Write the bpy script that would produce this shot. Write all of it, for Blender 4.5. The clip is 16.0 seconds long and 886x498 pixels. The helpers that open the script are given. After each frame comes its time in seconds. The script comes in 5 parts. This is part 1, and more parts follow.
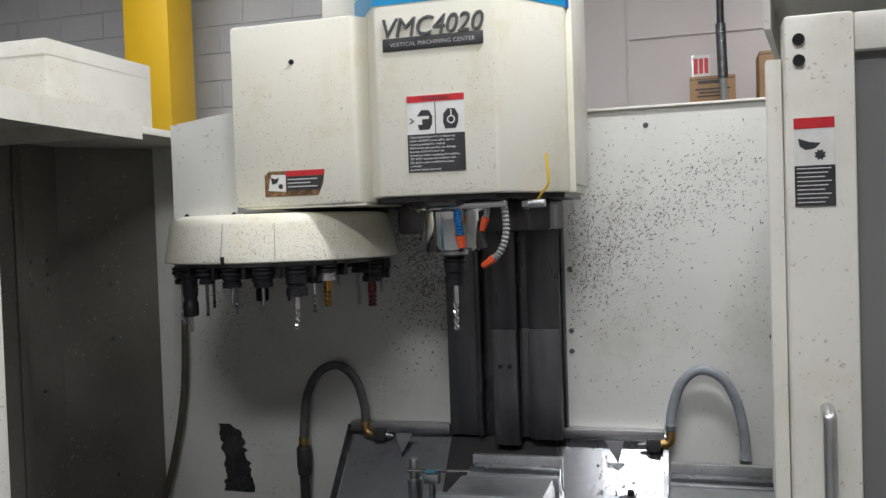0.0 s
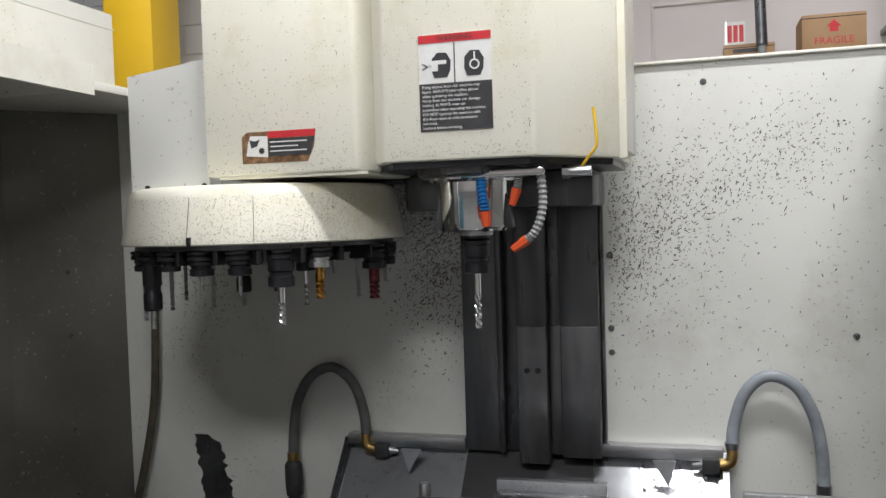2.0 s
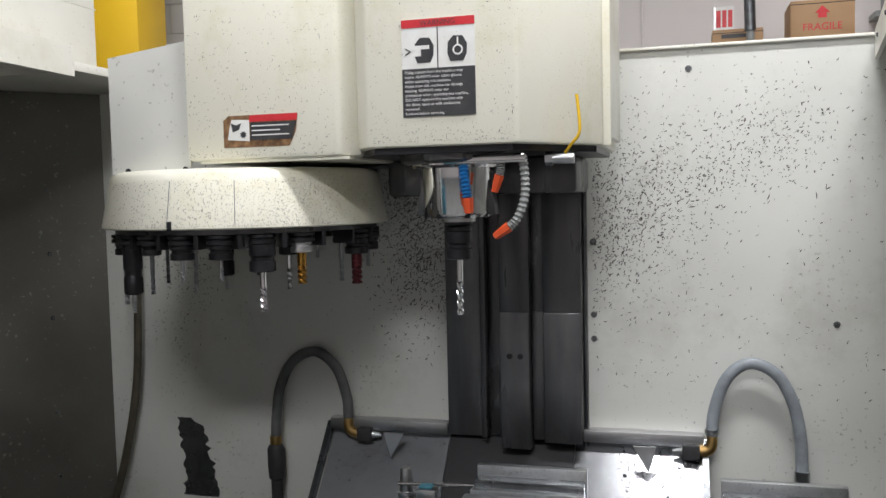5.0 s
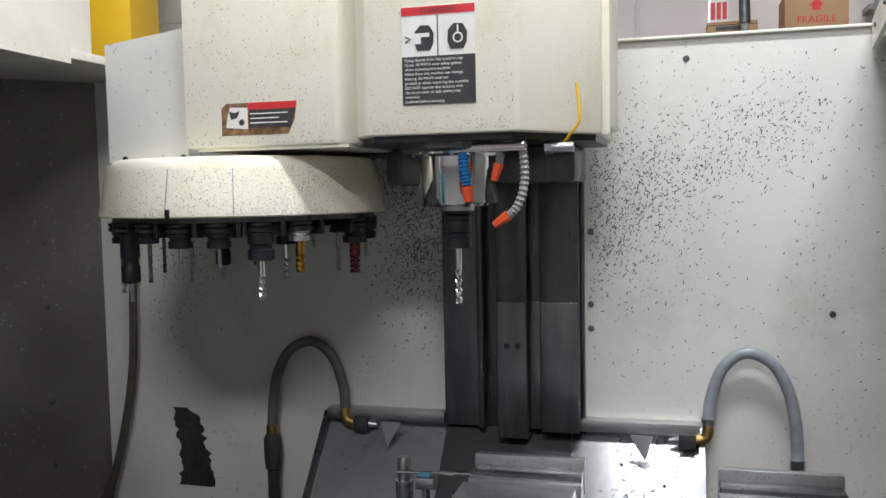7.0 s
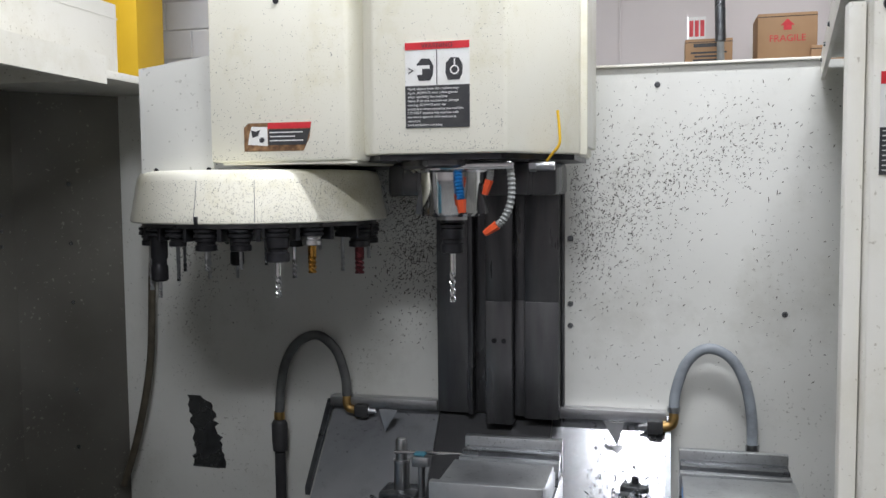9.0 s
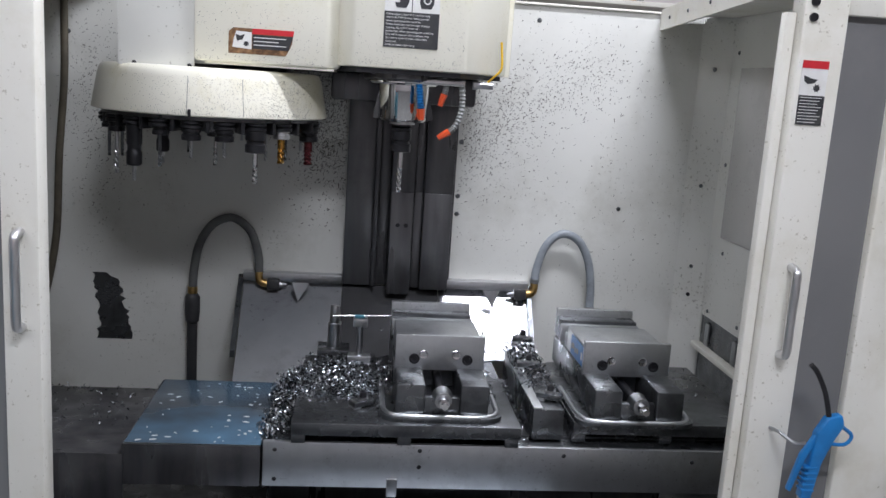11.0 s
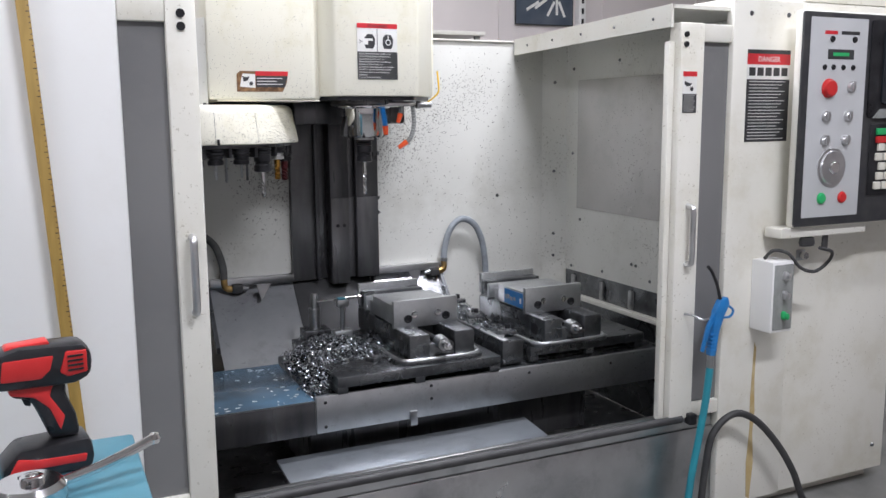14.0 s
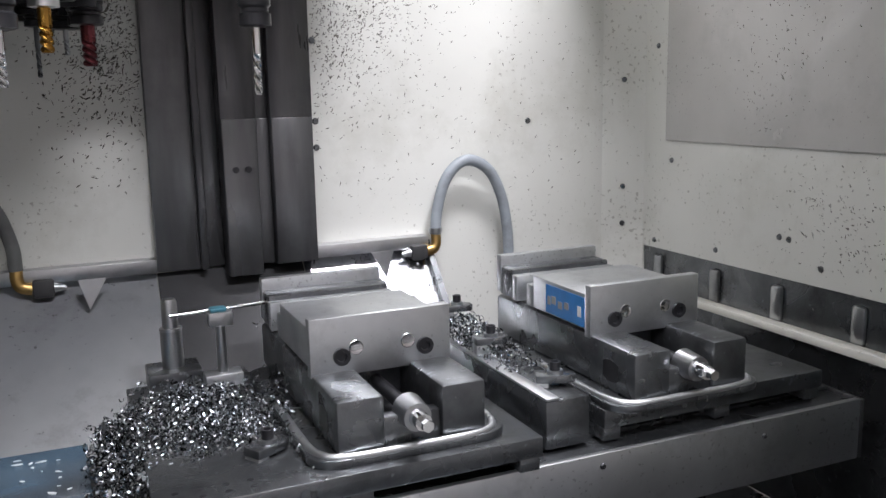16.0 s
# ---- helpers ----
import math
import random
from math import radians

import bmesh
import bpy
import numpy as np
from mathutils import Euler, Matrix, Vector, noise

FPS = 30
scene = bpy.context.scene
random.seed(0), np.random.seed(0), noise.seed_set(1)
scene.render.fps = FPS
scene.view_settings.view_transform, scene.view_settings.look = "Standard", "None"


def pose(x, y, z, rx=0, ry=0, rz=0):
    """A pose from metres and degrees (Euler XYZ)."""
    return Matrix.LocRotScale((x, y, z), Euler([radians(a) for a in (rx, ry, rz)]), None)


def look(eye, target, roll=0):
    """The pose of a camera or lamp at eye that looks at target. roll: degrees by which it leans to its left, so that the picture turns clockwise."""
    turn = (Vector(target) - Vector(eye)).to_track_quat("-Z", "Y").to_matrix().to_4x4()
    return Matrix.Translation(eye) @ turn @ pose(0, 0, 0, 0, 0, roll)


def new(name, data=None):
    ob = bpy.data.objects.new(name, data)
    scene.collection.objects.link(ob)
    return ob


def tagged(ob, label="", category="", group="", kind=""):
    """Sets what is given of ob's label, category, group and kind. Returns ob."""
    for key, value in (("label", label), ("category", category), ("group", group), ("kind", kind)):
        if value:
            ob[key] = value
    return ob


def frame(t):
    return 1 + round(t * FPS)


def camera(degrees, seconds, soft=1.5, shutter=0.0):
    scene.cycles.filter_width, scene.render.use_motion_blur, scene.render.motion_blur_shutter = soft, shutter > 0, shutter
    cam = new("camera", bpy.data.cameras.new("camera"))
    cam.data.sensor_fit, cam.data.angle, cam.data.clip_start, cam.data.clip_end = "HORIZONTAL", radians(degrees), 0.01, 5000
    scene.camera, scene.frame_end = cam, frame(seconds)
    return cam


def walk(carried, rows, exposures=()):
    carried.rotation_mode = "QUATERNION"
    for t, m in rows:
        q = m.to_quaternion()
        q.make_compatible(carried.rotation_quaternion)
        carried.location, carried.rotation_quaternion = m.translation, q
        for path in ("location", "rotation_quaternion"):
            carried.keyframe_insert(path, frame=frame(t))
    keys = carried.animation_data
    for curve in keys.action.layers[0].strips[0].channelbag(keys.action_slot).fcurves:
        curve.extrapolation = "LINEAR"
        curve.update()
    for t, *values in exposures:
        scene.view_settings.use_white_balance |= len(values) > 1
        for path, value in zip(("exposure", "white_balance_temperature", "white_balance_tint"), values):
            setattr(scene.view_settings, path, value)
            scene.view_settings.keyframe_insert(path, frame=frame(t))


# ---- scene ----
cam = camera(54.0, 16.0)
PATH = [
    (0, look((0.758, -2.840, 1.477), (0.195, -0.922, 1.422), -1.93)),
    (0.5, look((0.584, -2.411, 1.437), (0.032, -0.490, 1.377), -1.93)),
    (1, look((0.580, -2.416, 1.445), (0.016, -0.499, 1.367), -1.88)),
    (1.5, look((0.588, -2.417, 1.443), (0.019, -0.501, 1.374), -1.92)),
    (2, look((0.586, -2.411, 1.442), (0.023, -0.493, 1.364), -1.80)),
    (2.5, look((0.606, -2.405, 1.460), (0.025, -0.493, 1.354), -1.44)),
    (3, look((0.576, -2.403, 1.435), (0.019, -0.484, 1.333), -1.14)),
    (3.5, look((0.580, -2.402, 1.434), (0.036, -0.480, 1.333), -1.18)),
    (4, look((0.610, -2.399, 1.462), (0.059, -0.480, 1.342), -1.32)),
    (6.5, look((0.582, -2.406, 1.434), (0.064, -0.478, 1.311), -1.26)),
    (7, look((0.583, -2.406, 1.442), (0.063, -0.480, 1.305), -1.17)),
    (7.5, look((0.579, -2.405, 1.435), (0.062, -0.478, 1.300), -0.92)),
    (8, look((0.581, -2.405, 1.434), (0.076, -0.475, 1.294), -0.91)),
    (8.5, look((0.567, -2.413, 1.428), (0.069, -0.482, 1.276), -0.73)),
    (9, look((0.629, -2.659, 1.475), (0.137, -0.726, 1.335), -0.54)),
    (9.5, look((0.609, -3.068, 1.537), (0.233, -1.125, 1.248), -0.01)),
    (12, look((-0.625, -3.334, 1.514), (-0.039, -1.460, 1.133), 0.58)),
    (12.5, look((-0.870, -3.573, 1.525), (-0.136, -1.749, 1.156), -1.90)),
    (13, look((-1.038, -3.831, 1.507), (-0.197, -2.038, 1.226), 0.45)),
    (13.5, look((-1.132, -3.887, 1.510), (-0.237, -2.119, 1.237), 0.79)),
    (14, look((-1.047, -3.710, 1.482), (-0.214, -1.918, 1.180), -0.43)),
    (14.5, look((-0.808, -3.157, 1.386), (0.045, -1.379, 1.051), -0.41)),
    (15, look((-0.526, -2.721, 1.270), (0.294, -0.924, 0.958), -1.21)),
    (15.5, look((-0.400, -2.408, 1.211), (0.425, -0.615, 0.889), -0.95)),
    (16, look((-0.243, -2.183, 1.179), (0.538, -0.376, 0.828), -1.15)),
]
walk(cam, PATH, exposures=[(0.0, -0.42, 6700, 11), (0.6, -0.12, 6780, 11), (4.0, -0.12, 6760, 11), (8.5, -0.1, 6600, 11), (9.7, -0.1, 6350, 13), (11.8, 0.12, 6300, 15), (13.0, 0.36, 6350, 15), (13.5, 0.34, 6400, 15), (14.0, 0.2, 6450, 15), (15.0, 0.54, 6580, 15), (15.5, 0.56, 6600, 15), (16.0, 0.64, 6600, 15)])

# ---- world and lamps ----
world = bpy.data.worlds.new("shop_world")
scene.world = world
world.use_nodes = True
world.node_tree.nodes["Background"].inputs[0].default_value = (0.8, 0.85, 0.9, 1)
world.node_tree.nodes["Background"].inputs[1].default_value = 0.05


def area(name, m, power, sx, sy, col=(0.905, 0.94, 1.0)):
    d = bpy.data.lights.new(name, "AREA")
    d.shape, d.size, d.size_y, d.energy, d.color = "RECTANGLE", sx, sy, power, col
    ob = new(name, d)
    ob.matrix_world = m
    return ob


LAMPS = [(0.85, -1.05, 3.7, 84), (-2.7, -2.3, 3.7, 40), (0.5, -3.6, 3.7, 90), (-2.2, 1.2, 3.7, 30), (1.6, 1.3, 3.7, 26), (3.6, -2.6, 3.7, 40), (-2.2, -4.4, 3.7, 40)]
for lx, ly, lz, lw in LAMPS:
    area("tube_lamp_light", pose(lx, ly, lz - 0.07, 0, 0, 0), lw, 1.3, 0.22)

# ---- materials ----
def pbr(name, col, col2=None, rough=0.5, metal=0.0, scale=6.0, bump=0.05, fine=120.0, stain=None, stain_amount=0.4, stain_scale=2.5, rough_var=0.12, spec=0.5, stretch=(1, 1, 1), jitter=0.0, speck=None, speck_amount=0.6, speck_scale=110.0, speck_cut=0.66):
    m = bpy.data.materials.new(name)
    m.use_nodes = True
    nt = m.node_tree
    n, l = nt.nodes, nt.links
    b = n["Principled BSDF"]
    tc = n.new("ShaderNodeTexCoord")
    mp = n.new("ShaderNodeMapping")
    mp.inputs["Scale"].default_value = stretch
    l.new(tc.outputs["Object"], mp.inputs["Vector"])
    big, small = n.new("ShaderNodeTexNoise"), n.new("ShaderNodeTexNoise")
    big.inputs["Scale"].default_value, big.inputs["Detail"].default_value = scale, 6
    small.inputs["Scale"].default_value, small.inputs["Detail"].default_value = fine, 3
    l.new(mp.outputs[0], big.inputs["Vector"])
    l.new(mp.outputs[0], small.inputs["Vector"])
    mix = n.new("ShaderNodeMix")
    mix.data_type = "RGBA"
    c2 = col2 or tuple(c * 0.8 for c in col)
    mix.inputs[6].default_value, mix.inputs[7].default_value = (*col, 1), (*c2, 1)
    ramp = n.new("ShaderNodeMapRange")
    ramp.inputs[1].default_value, ramp.inputs[2].default_value = 0.38, 0.72
    l.new(big.outputs[0], ramp.inputs[0])
    l.new(ramp.outputs[0], mix.inputs[0])
    out = mix.outputs[2]
    if stain:
        st = n.new("ShaderNodeTexNoise")
        st.inputs["Scale"].default_value, st.inputs["Detail"].default_value = stain_scale, 9
        st.inputs["Roughness"].default_value = 0.7
        l.new(tc.outputs["Object"], st.inputs["Vector"])
        sr = n.new("ShaderNodeMapRange")
        sr.inputs[1].default_value, sr.inputs[2].default_value, sr.inputs[4].default_value = 0.52, 0.78, stain_amount
        l.new(st.outputs[0], sr.inputs[0])
        mx = n.new("ShaderNodeMix")
        mx.data_type = "RGBA"
        mx.inputs[7].default_value = (*stain, 1)
        l.new(out, mx.inputs[6])
        l.new(sr.outputs[0], mx.inputs[0])
        out = mx.outputs[2]
    if speck:      # fine spatter, thicker in some patches than in others
        sn, pn = n.new("ShaderNodeTexNoise"), n.new("ShaderNodeTexNoise")
        sn.inputs["Scale"].default_value, sn.inputs["Detail"].default_value = speck_scale, 2
        pn.inputs["Scale"].default_value, pn.inputs["Detail"].default_value = 4.5, 4
        l.new(tc.outputs["Object"], sn.inputs["Vector"])
        l.new(tc.outputs["Object"], pn.inputs["Vector"])
        ad = n.new("ShaderNodeMath")
        ad.operation = "MULTIPLY_ADD"
        ad.inputs[1].default_value = 0.35
        l.new(pn.outputs[0], ad.inputs[0])
        l.new(sn.outputs[0], ad.inputs[2])
        sr2 = n.new("ShaderNodeMapRange")
        sr2.inputs[1].default_value, sr2.inputs[2].default_value, sr2.inputs[4].default_value = speck_cut + 0.175, speck_cut + 0.245, speck_amount
        l.new(ad.outputs[0], sr2.inputs[0])
        mx2 = n.new("ShaderNodeMix")
        mx2.data_type = "RGBA"
        mx2.inputs[7].default_value = (*speck, 1)
        l.new(out, mx2.inputs[6])
        l.new(sr2.outputs[0], mx2.inputs[0])
        out = mx2.outputs[2]
    if jitter:
        oi = n.new("ShaderNodeNewGeometry")
        hs = n.new("ShaderNodeHueSaturation")
        jr = n.new("ShaderNodeMapRange")
        jr.inputs[3].default_value, jr.inputs[4].default_value = 1 - jitter, 1 + jitter
        l.new(oi.outputs["Random Per Island"], jr.inputs[0])
        l.new(jr.outputs[0], hs.inputs["Value"])
        l.new(out, hs.inputs["Color"])
        out = hs.outputs[0]
    l.new(out, b.inputs["Base Color"])
    b.inputs["Metallic"].default_value = metal
    rr = n.new("ShaderNodeMapRange")
    rr.inputs[3].default_value, rr.inputs[4].default_value = max(0.03, rough - rough_var), min(1, rough + rough_var)
    l.new(big.outputs[0], rr.inputs[0])
    l.new(rr.outputs[0], b.inputs["Roughness"])
    b.inputs["Specular IOR Level"].default_value = spec
    if bump:
        bp = n.new("ShaderNodeBump")
        bp.inputs["Strength"].default_value, bp.inputs["Distance"].default_value = bump, 0.004
        l.new(small.outputs[0], bp.inputs["Height"])
        l.new(bp.outputs[0], b.inputs["Normal"])
    return m


def glow(name, col, strength):
    m = bpy.data.materials.new(name)
    m.use_nodes = True
    b = m.node_tree.nodes["Principled BSDF"]
    b.inputs["Base Color"].default_value = (*col, 1)
    b.inputs["Emission Color"].default_value = (*col, 1)
    b.inputs["Emission Strength"].default_value = strength
    return m


CREAM = pbr("cream_enamel", (0.80, 0.785, 0.72), (0.74, 0.72, 0.64), rough=0.38, scale=3, bump=0.03, stain=(0.50, 0.45, 0.30), stain_amount=0.45, stain_scale=3, speck=(0.25, 0.21, 0.12), speck_amount=0.5, speck_cut=0.68)
HEADP = pbr("head_enamel", (0.86, 0.84, 0.73), (0.82, 0.79, 0.65), rough=0.32, scale=3, bump=0.03, stain=(0.58, 0.52, 0.25), stain_amount=0.65, stain_scale=3.5, speck=(0.30, 0.25, 0.10), speck_amount=0.6, speck_scale=300, speck_cut=0.66)
WALLP = pbr("inner_wall_enamel", (0.70, 0.70, 0.66), (0.62, 0.62, 0.58), rough=0.33, scale=2.2, bump=0.05, stain=(0.38, 0.37, 0.31), stain_amount=0.6, stain_scale=2.4, speck=(0.22, 0.21, 0.17), speck_amount=0.55, speck_scale=90, speck_cut=0.66)
# left inner walls: roof shade put into the base colour, beside smudges and specks
SHADEW = pbr("shaded_inner_enamel", (0.13, 0.125, 0.108), (0.085, 0.08, 0.068), rough=0.35, scale=2.5, bump=0.05, stain=(0.08, 0.075, 0.06), stain_amount=0.7, stain_scale=2.6, speck=(0.35, 0.34, 0.30), speck_amount=0.5, speck_scale=70, speck_cut=0.68)
WHITE = pbr("white_enamel", (0.84, 0.84, 0.83), (0.80, 0.80, 0.78), rough=0.35, scale=2, bump=0.02, stain=(0.6, 0.56, 0.46), stain_amount=0.2, stain_scale=1.6)
STEEL = pbr("brushed_steel", (0.55, 0.56, 0.57), (0.38, 0.39, 0.40), rough=0.32, metal=1, scale=5, bump=0.05, stretch=(1, 1, 1), stain=(0.14, 0.14, 0.15), stain_amount=0.55, stain_scale=7)
WETST = pbr("wet_sheet_steel", (0.62, 0.63, 0.65), (0.5, 0.51, 0.53), rough=0.24, metal=1, scale=4, bump=0.03, stain=(0.10, 0.10, 0.10), stain_amount=0.7, stain_scale=9)
# darkened and dulled so the plate under the column shows no lamp glare
DULL = pbr("dull_darkened_wet_steel", (0.055, 0.055, 0.058), (0.03, 0.03, 0.032), rough=0.5, metal=0.3, scale=6, bump=0.05, stain=(0.12, 0.12, 0.12), stain_amount=0.4, stain_scale=6)
WINDOW = pbr("scuffed_grey_window", (0.56, 0.55, 0.53), (0.48, 0.47, 0.45), rough=0.22, scale=4, bump=0.02, stain=(0.34, 0.33, 0.31), stain_amount=0.5, stain_scale=5, speck=(0.2, 0.19, 0.17), speck_cut=0.68)
SATIN = pbr("satin_wet_sheet", (0.40, 0.43, 0.46), (0.28, 0.31, 0.34), rough=0.40, metal=0.7, scale=4, bump=0.04, stain=(0.16, 0.16, 0.16), stain_amount=0.5, stain_scale=8)
DSTEEL2 = pbr("lighter_dark_steel", (0.19, 0.19, 0.195), (0.10, 0.10, 0.105), rough=0.3, metal=0.7, scale=5, bump=0.04, stain=(0.06, 0.06, 0.06), stain_amount=0.6, stain_scale=4, stretch=(3, 3, 0.4))
DSTEEL = pbr("oily_dark_steel", (0.13, 0.13, 0.135), (0.055, 0.055, 0.06), rough=0.3, metal=0.7, scale=6, bump=0.04, stain=(0.22, 0.21, 0.2), stain_amount=0.5, stain_scale=3, stretch=(3, 3, 0.4))
IRON = pbr("cast_iron", (0.21, 0.22, 0.23), (0.11, 0.116, 0.122), rough=0.28, metal=0.9, scale=9, bump=0.16, fine=200, stain=(0.045, 0.042, 0.04), stain_amount=0.7, stain_scale=10, speck=(0.42, 0.46, 0.5), speck_amount=0.35, speck_scale=55, speck_cut=0.70)
GROUND_ST = pbr("ground_steel", (0.64, 0.655, 0.665), (0.50, 0.515, 0.53), rough=0.40, metal=1, scale=9, bump=0.04, stain=(0.20, 0.20, 0.20), stain_amount=0.45, stain_scale=12, speck=(0.14, 0.14, 0.14), speck_amount=0.4, speck_scale=120, speck_cut=0.66)
CHROME = pbr("polished_metal", (0.75, 0.75, 0.76), (0.65, 0.65, 0.66), rough=0.12, metal=1, scale=20, bump=0.0, rough_var=0.06)
ALU = pbr("satin_aluminium", (0.72, 0.72, 0.73), (0.62, 0.62, 0.63), rough=0.35, metal=1, scale=20, bump=0.02)
# real black finish; also stands for shade under the head and in openings
BLACK = pbr("black_oxide_and_shade", (0.025, 0.025, 0.028), (0.045, 0.045, 0.05), rough=0.32, metal=0.5, scale=20, bump=0.05)
RUBBER = pbr("black_rubber", (0.03, 0.03, 0.032), (0.05, 0.05, 0.05), rough=0.55, scale=20, bump=0.08)
HOSE = pbr("grey_hose", (0.30, 0.33, 0.36), (0.22, 0.24, 0.26), rough=0.4, scale=18, bump=0.1, stain=(0.08, 0.08, 0.08), stain_amount=0.5, stain_scale=15)
HOSED = pbr("dark_hose", (0.13, 0.135, 0.13), (0.08, 0.08, 0.08), rough=0.4, scale=18, bump=0.1)
BRASS = pbr("dirty_brass", (0.55, 0.36, 0.14), (0.35, 0.22, 0.08), rough=0.35, metal=1, scale=30, bump=0.1)
ORANGE = pbr("orange_plastic", (0.85, 0.11, 0.03), (0.7, 0.08, 0.02), rough=0.4, scale=20, bump=0.0)
BLUEP = pbr("blue_plastic", (0.015, 0.19, 0.50), (0.012, 0.14, 0.38), rough=0.35, scale=20, bump=0.0)
GREYP = pbr("grey_plastic", (0.29, 0.30, 0.29), (0.22, 0.23, 0.22), rough=0.45, scale=30, bump=0.0)
REDP = pbr("red_plastic", (0.62, 0.03, 0.03), (0.5, 0.02, 0.02), rough=0.38, scale=14, bump=0.0)
SILVERP = pbr("silver_panel_print", (0.60, 0.61, 0.62), (0.54, 0.55, 0.56), rough=0.4, metal=0.15, scale=6, bump=0.01)
CABLEB = pbr("brown_grey_conduit", (0.10, 0.085, 0.06), (0.06, 0.05, 0.035), rough=0.5, scale=20, bump=0.1)
SPLASH = pbr("wet_splash_sheet", (0.50, 0.515, 0.53), (0.30, 0.31, 0.33), rough=0.32, metal=0.7, scale=3, bump=0.05, stain=(0.15, 0.12, 0.125), stain_amount=0.65, stain_scale=5, speck=(0.08, 0.08, 0.08), speck_scale=80, speck_cut=0.69)
GREENP = pbr("green_plastic", (0.02, 0.42, 0.14), (0.02, 0.33, 0.1), rough=0.35, scale=14, bump=0.0)
YELLOW = pbr("yellow_paint", (0.88, 0.55, 0.02), (0.80, 0.48, 0.02), rough=0.45, scale=2, bump=0.03)
GOLD = pbr("gold_coated_carbide", (0.50, 0.27, 0.06), (0.30, 0.16, 0.035), rough=0.28, metal=1, scale=30, bump=0.0)
CARBRED = pbr("violet_coated_carbide", (0.15, 0.035, 0.04), (0.08, 0.02, 0.025), rough=0.3, metal=0.8, scale=30, bump=0.0)
STRIPE_D = pbr("dark_blue_stripe", (0.005, 0.10, 0.40), (0.005, 0.09, 0.34), rough=0.3, scale=4, bump=0.0)
STRIPE_L = pbr("light_blue_stripe", (0.01, 0.33, 0.68), (0.01, 0.29, 0.6), rough=0.3, scale=4, bump=0.0)
LABEL_W = pbr("label_white", (0.82, 0.82, 0.80), (0.74, 0.73, 0.69), rough=0.4, scale=30, bump=0.0)
LABEL_K = pbr("label_black", (0.03, 0.03, 0.035), (0.05, 0.05, 0.05), rough=0.4, scale=30, bump=0.0)
LABEL_R = pbr("label_red", (0.66, 0.03, 0.04), (0.55, 0.02, 0.03), rough=0.4, scale=30, bump=0.0)
LABEL_RUST = pbr("label_worn_brown", (0.10, 0.045, 0.015), (0.36, 0.20, 0.09), rough=0.6, scale=60, bump=0.1)
CARD = pbr("cardboard", (0.42, 0.26, 0.14), (0.36, 0.21, 0.11), rough=0.8, scale=5, bump=0.05)
PINKW = pbr("painted_shop_wall", (0.74, 0.69, 0.68), (0.70, 0.655, 0.645), rough=0.65, scale=1.5, bump=0.05)
BLOCKW = pbr("white_block_paint", (0.78, 0.80, 0.83), (0.73, 0.75, 0.78), rough=0.6, scale=3, bump=0.2, fine=60)
CONC = pbr("concrete_floor", (0.20, 0.20, 0.19), (0.13, 0.13, 0.125), rough=0.5, scale=3, bump=0.1, stain=(0.06, 0.06, 0.055), stain_amount=0.6, stain_scale=1.5)
CEIL = pbr("ceiling_paint", (0.75, 0.75, 0.74), (0.70, 0.70, 0.69), rough=0.8, scale=2, bump=0.05)
TEAL = pbr("teal_cart_paint", (0.06, 0.20, 0.26), (0.045, 0.16, 0.21), rough=0.4, scale=5, bump=0.03, stain=(0.04, 0.1, 0.12), stain_amount=0.4)
# the tray's blue light reflection is put into the second colour
WETTRAY = pbr("wet_tray_painted_reflection", (0.05, 0.06, 0.07), (0.11, 0.21, 0.31), rough=0.18, metal=0.2, scale=2.6, bump=0.02, stain=(0.03, 0.035, 0.04), stain_amount=0.5, stain_scale=4)
CHIP = pbr("bright_metal_chips", (0.42, 0.44, 0.46), (0.12, 0.13, 0.145), rough=0.20, metal=1, scale=40, bump=0.0, jitter=0.9)
FLECK = pbr("dark_flecks", (0.055, 0.05, 0.042), (0.12, 0.11, 0.085), rough=0.5, metal=0.4, scale=40, bump=0.0)
FOAM = pbr("dried_coolant", (0.55, 0.58, 0.58), (0.42, 0.45, 0.46), rough=0.35, scale=30, bump=0.05)
TEALH = pbr("teal_air_hose", (0.02, 0.27, 0.34), (0.02, 0.2, 0.26), rough=0.35, scale=10, bump=0.02)
WOOD = pbr("yellowed_wooden_rule", (0.42, 0.27, 0.07), (0.32, 0.2, 0.05), rough=0.5, scale=12, bump=0.05, stretch=(6, 6, 0.7))
SCREEN = pbr("dark_screen", (0.02, 0.025, 0.03), (0.02, 0.025, 0.03), rough=0.12, scale=4, bump=0.0)
PHOS = glow("screen_text", (0.75, 0.85, 0.8), 1.2)
REDGLOW = glow("red_digits", (0.9, 0.05, 0.08), 0.9)
TUBE = glow("lamp_tube", (1.0, 0.98, 0.94), 6.0)
KEY = pbr("key_plastic", (0.72, 0.70, 0.62), (0.66, 0.64, 0.56), rough=0.5, scale=10, bump=0.0)
POSTER = pbr("poster_print", (0.05, 0.07, 0.10), (0.10, 0.12, 0.15), rough=0.45, scale=5, bump=0.0)
POSTER_O = pbr("poster_orange", (0.7, 0.3, 0.03), (0.6, 0.25, 0.03), rough=0.45, scale=5, bump=0.0)
RUSTY = pbr("rust_run", (0.46, 0.33, 0.14), (0.58, 0.48, 0.28), rough=0.6, scale=15, bump=0.05)
PANE = pbr("smoked_pane", (0.20, 0.20, 0.20), (0.15, 0.152, 0.155), rough=0.16, scale=1.6, bump=0.01, stain=(0.32, 0.31, 0.29), stain_amount=0.35, stain_scale=1.8)


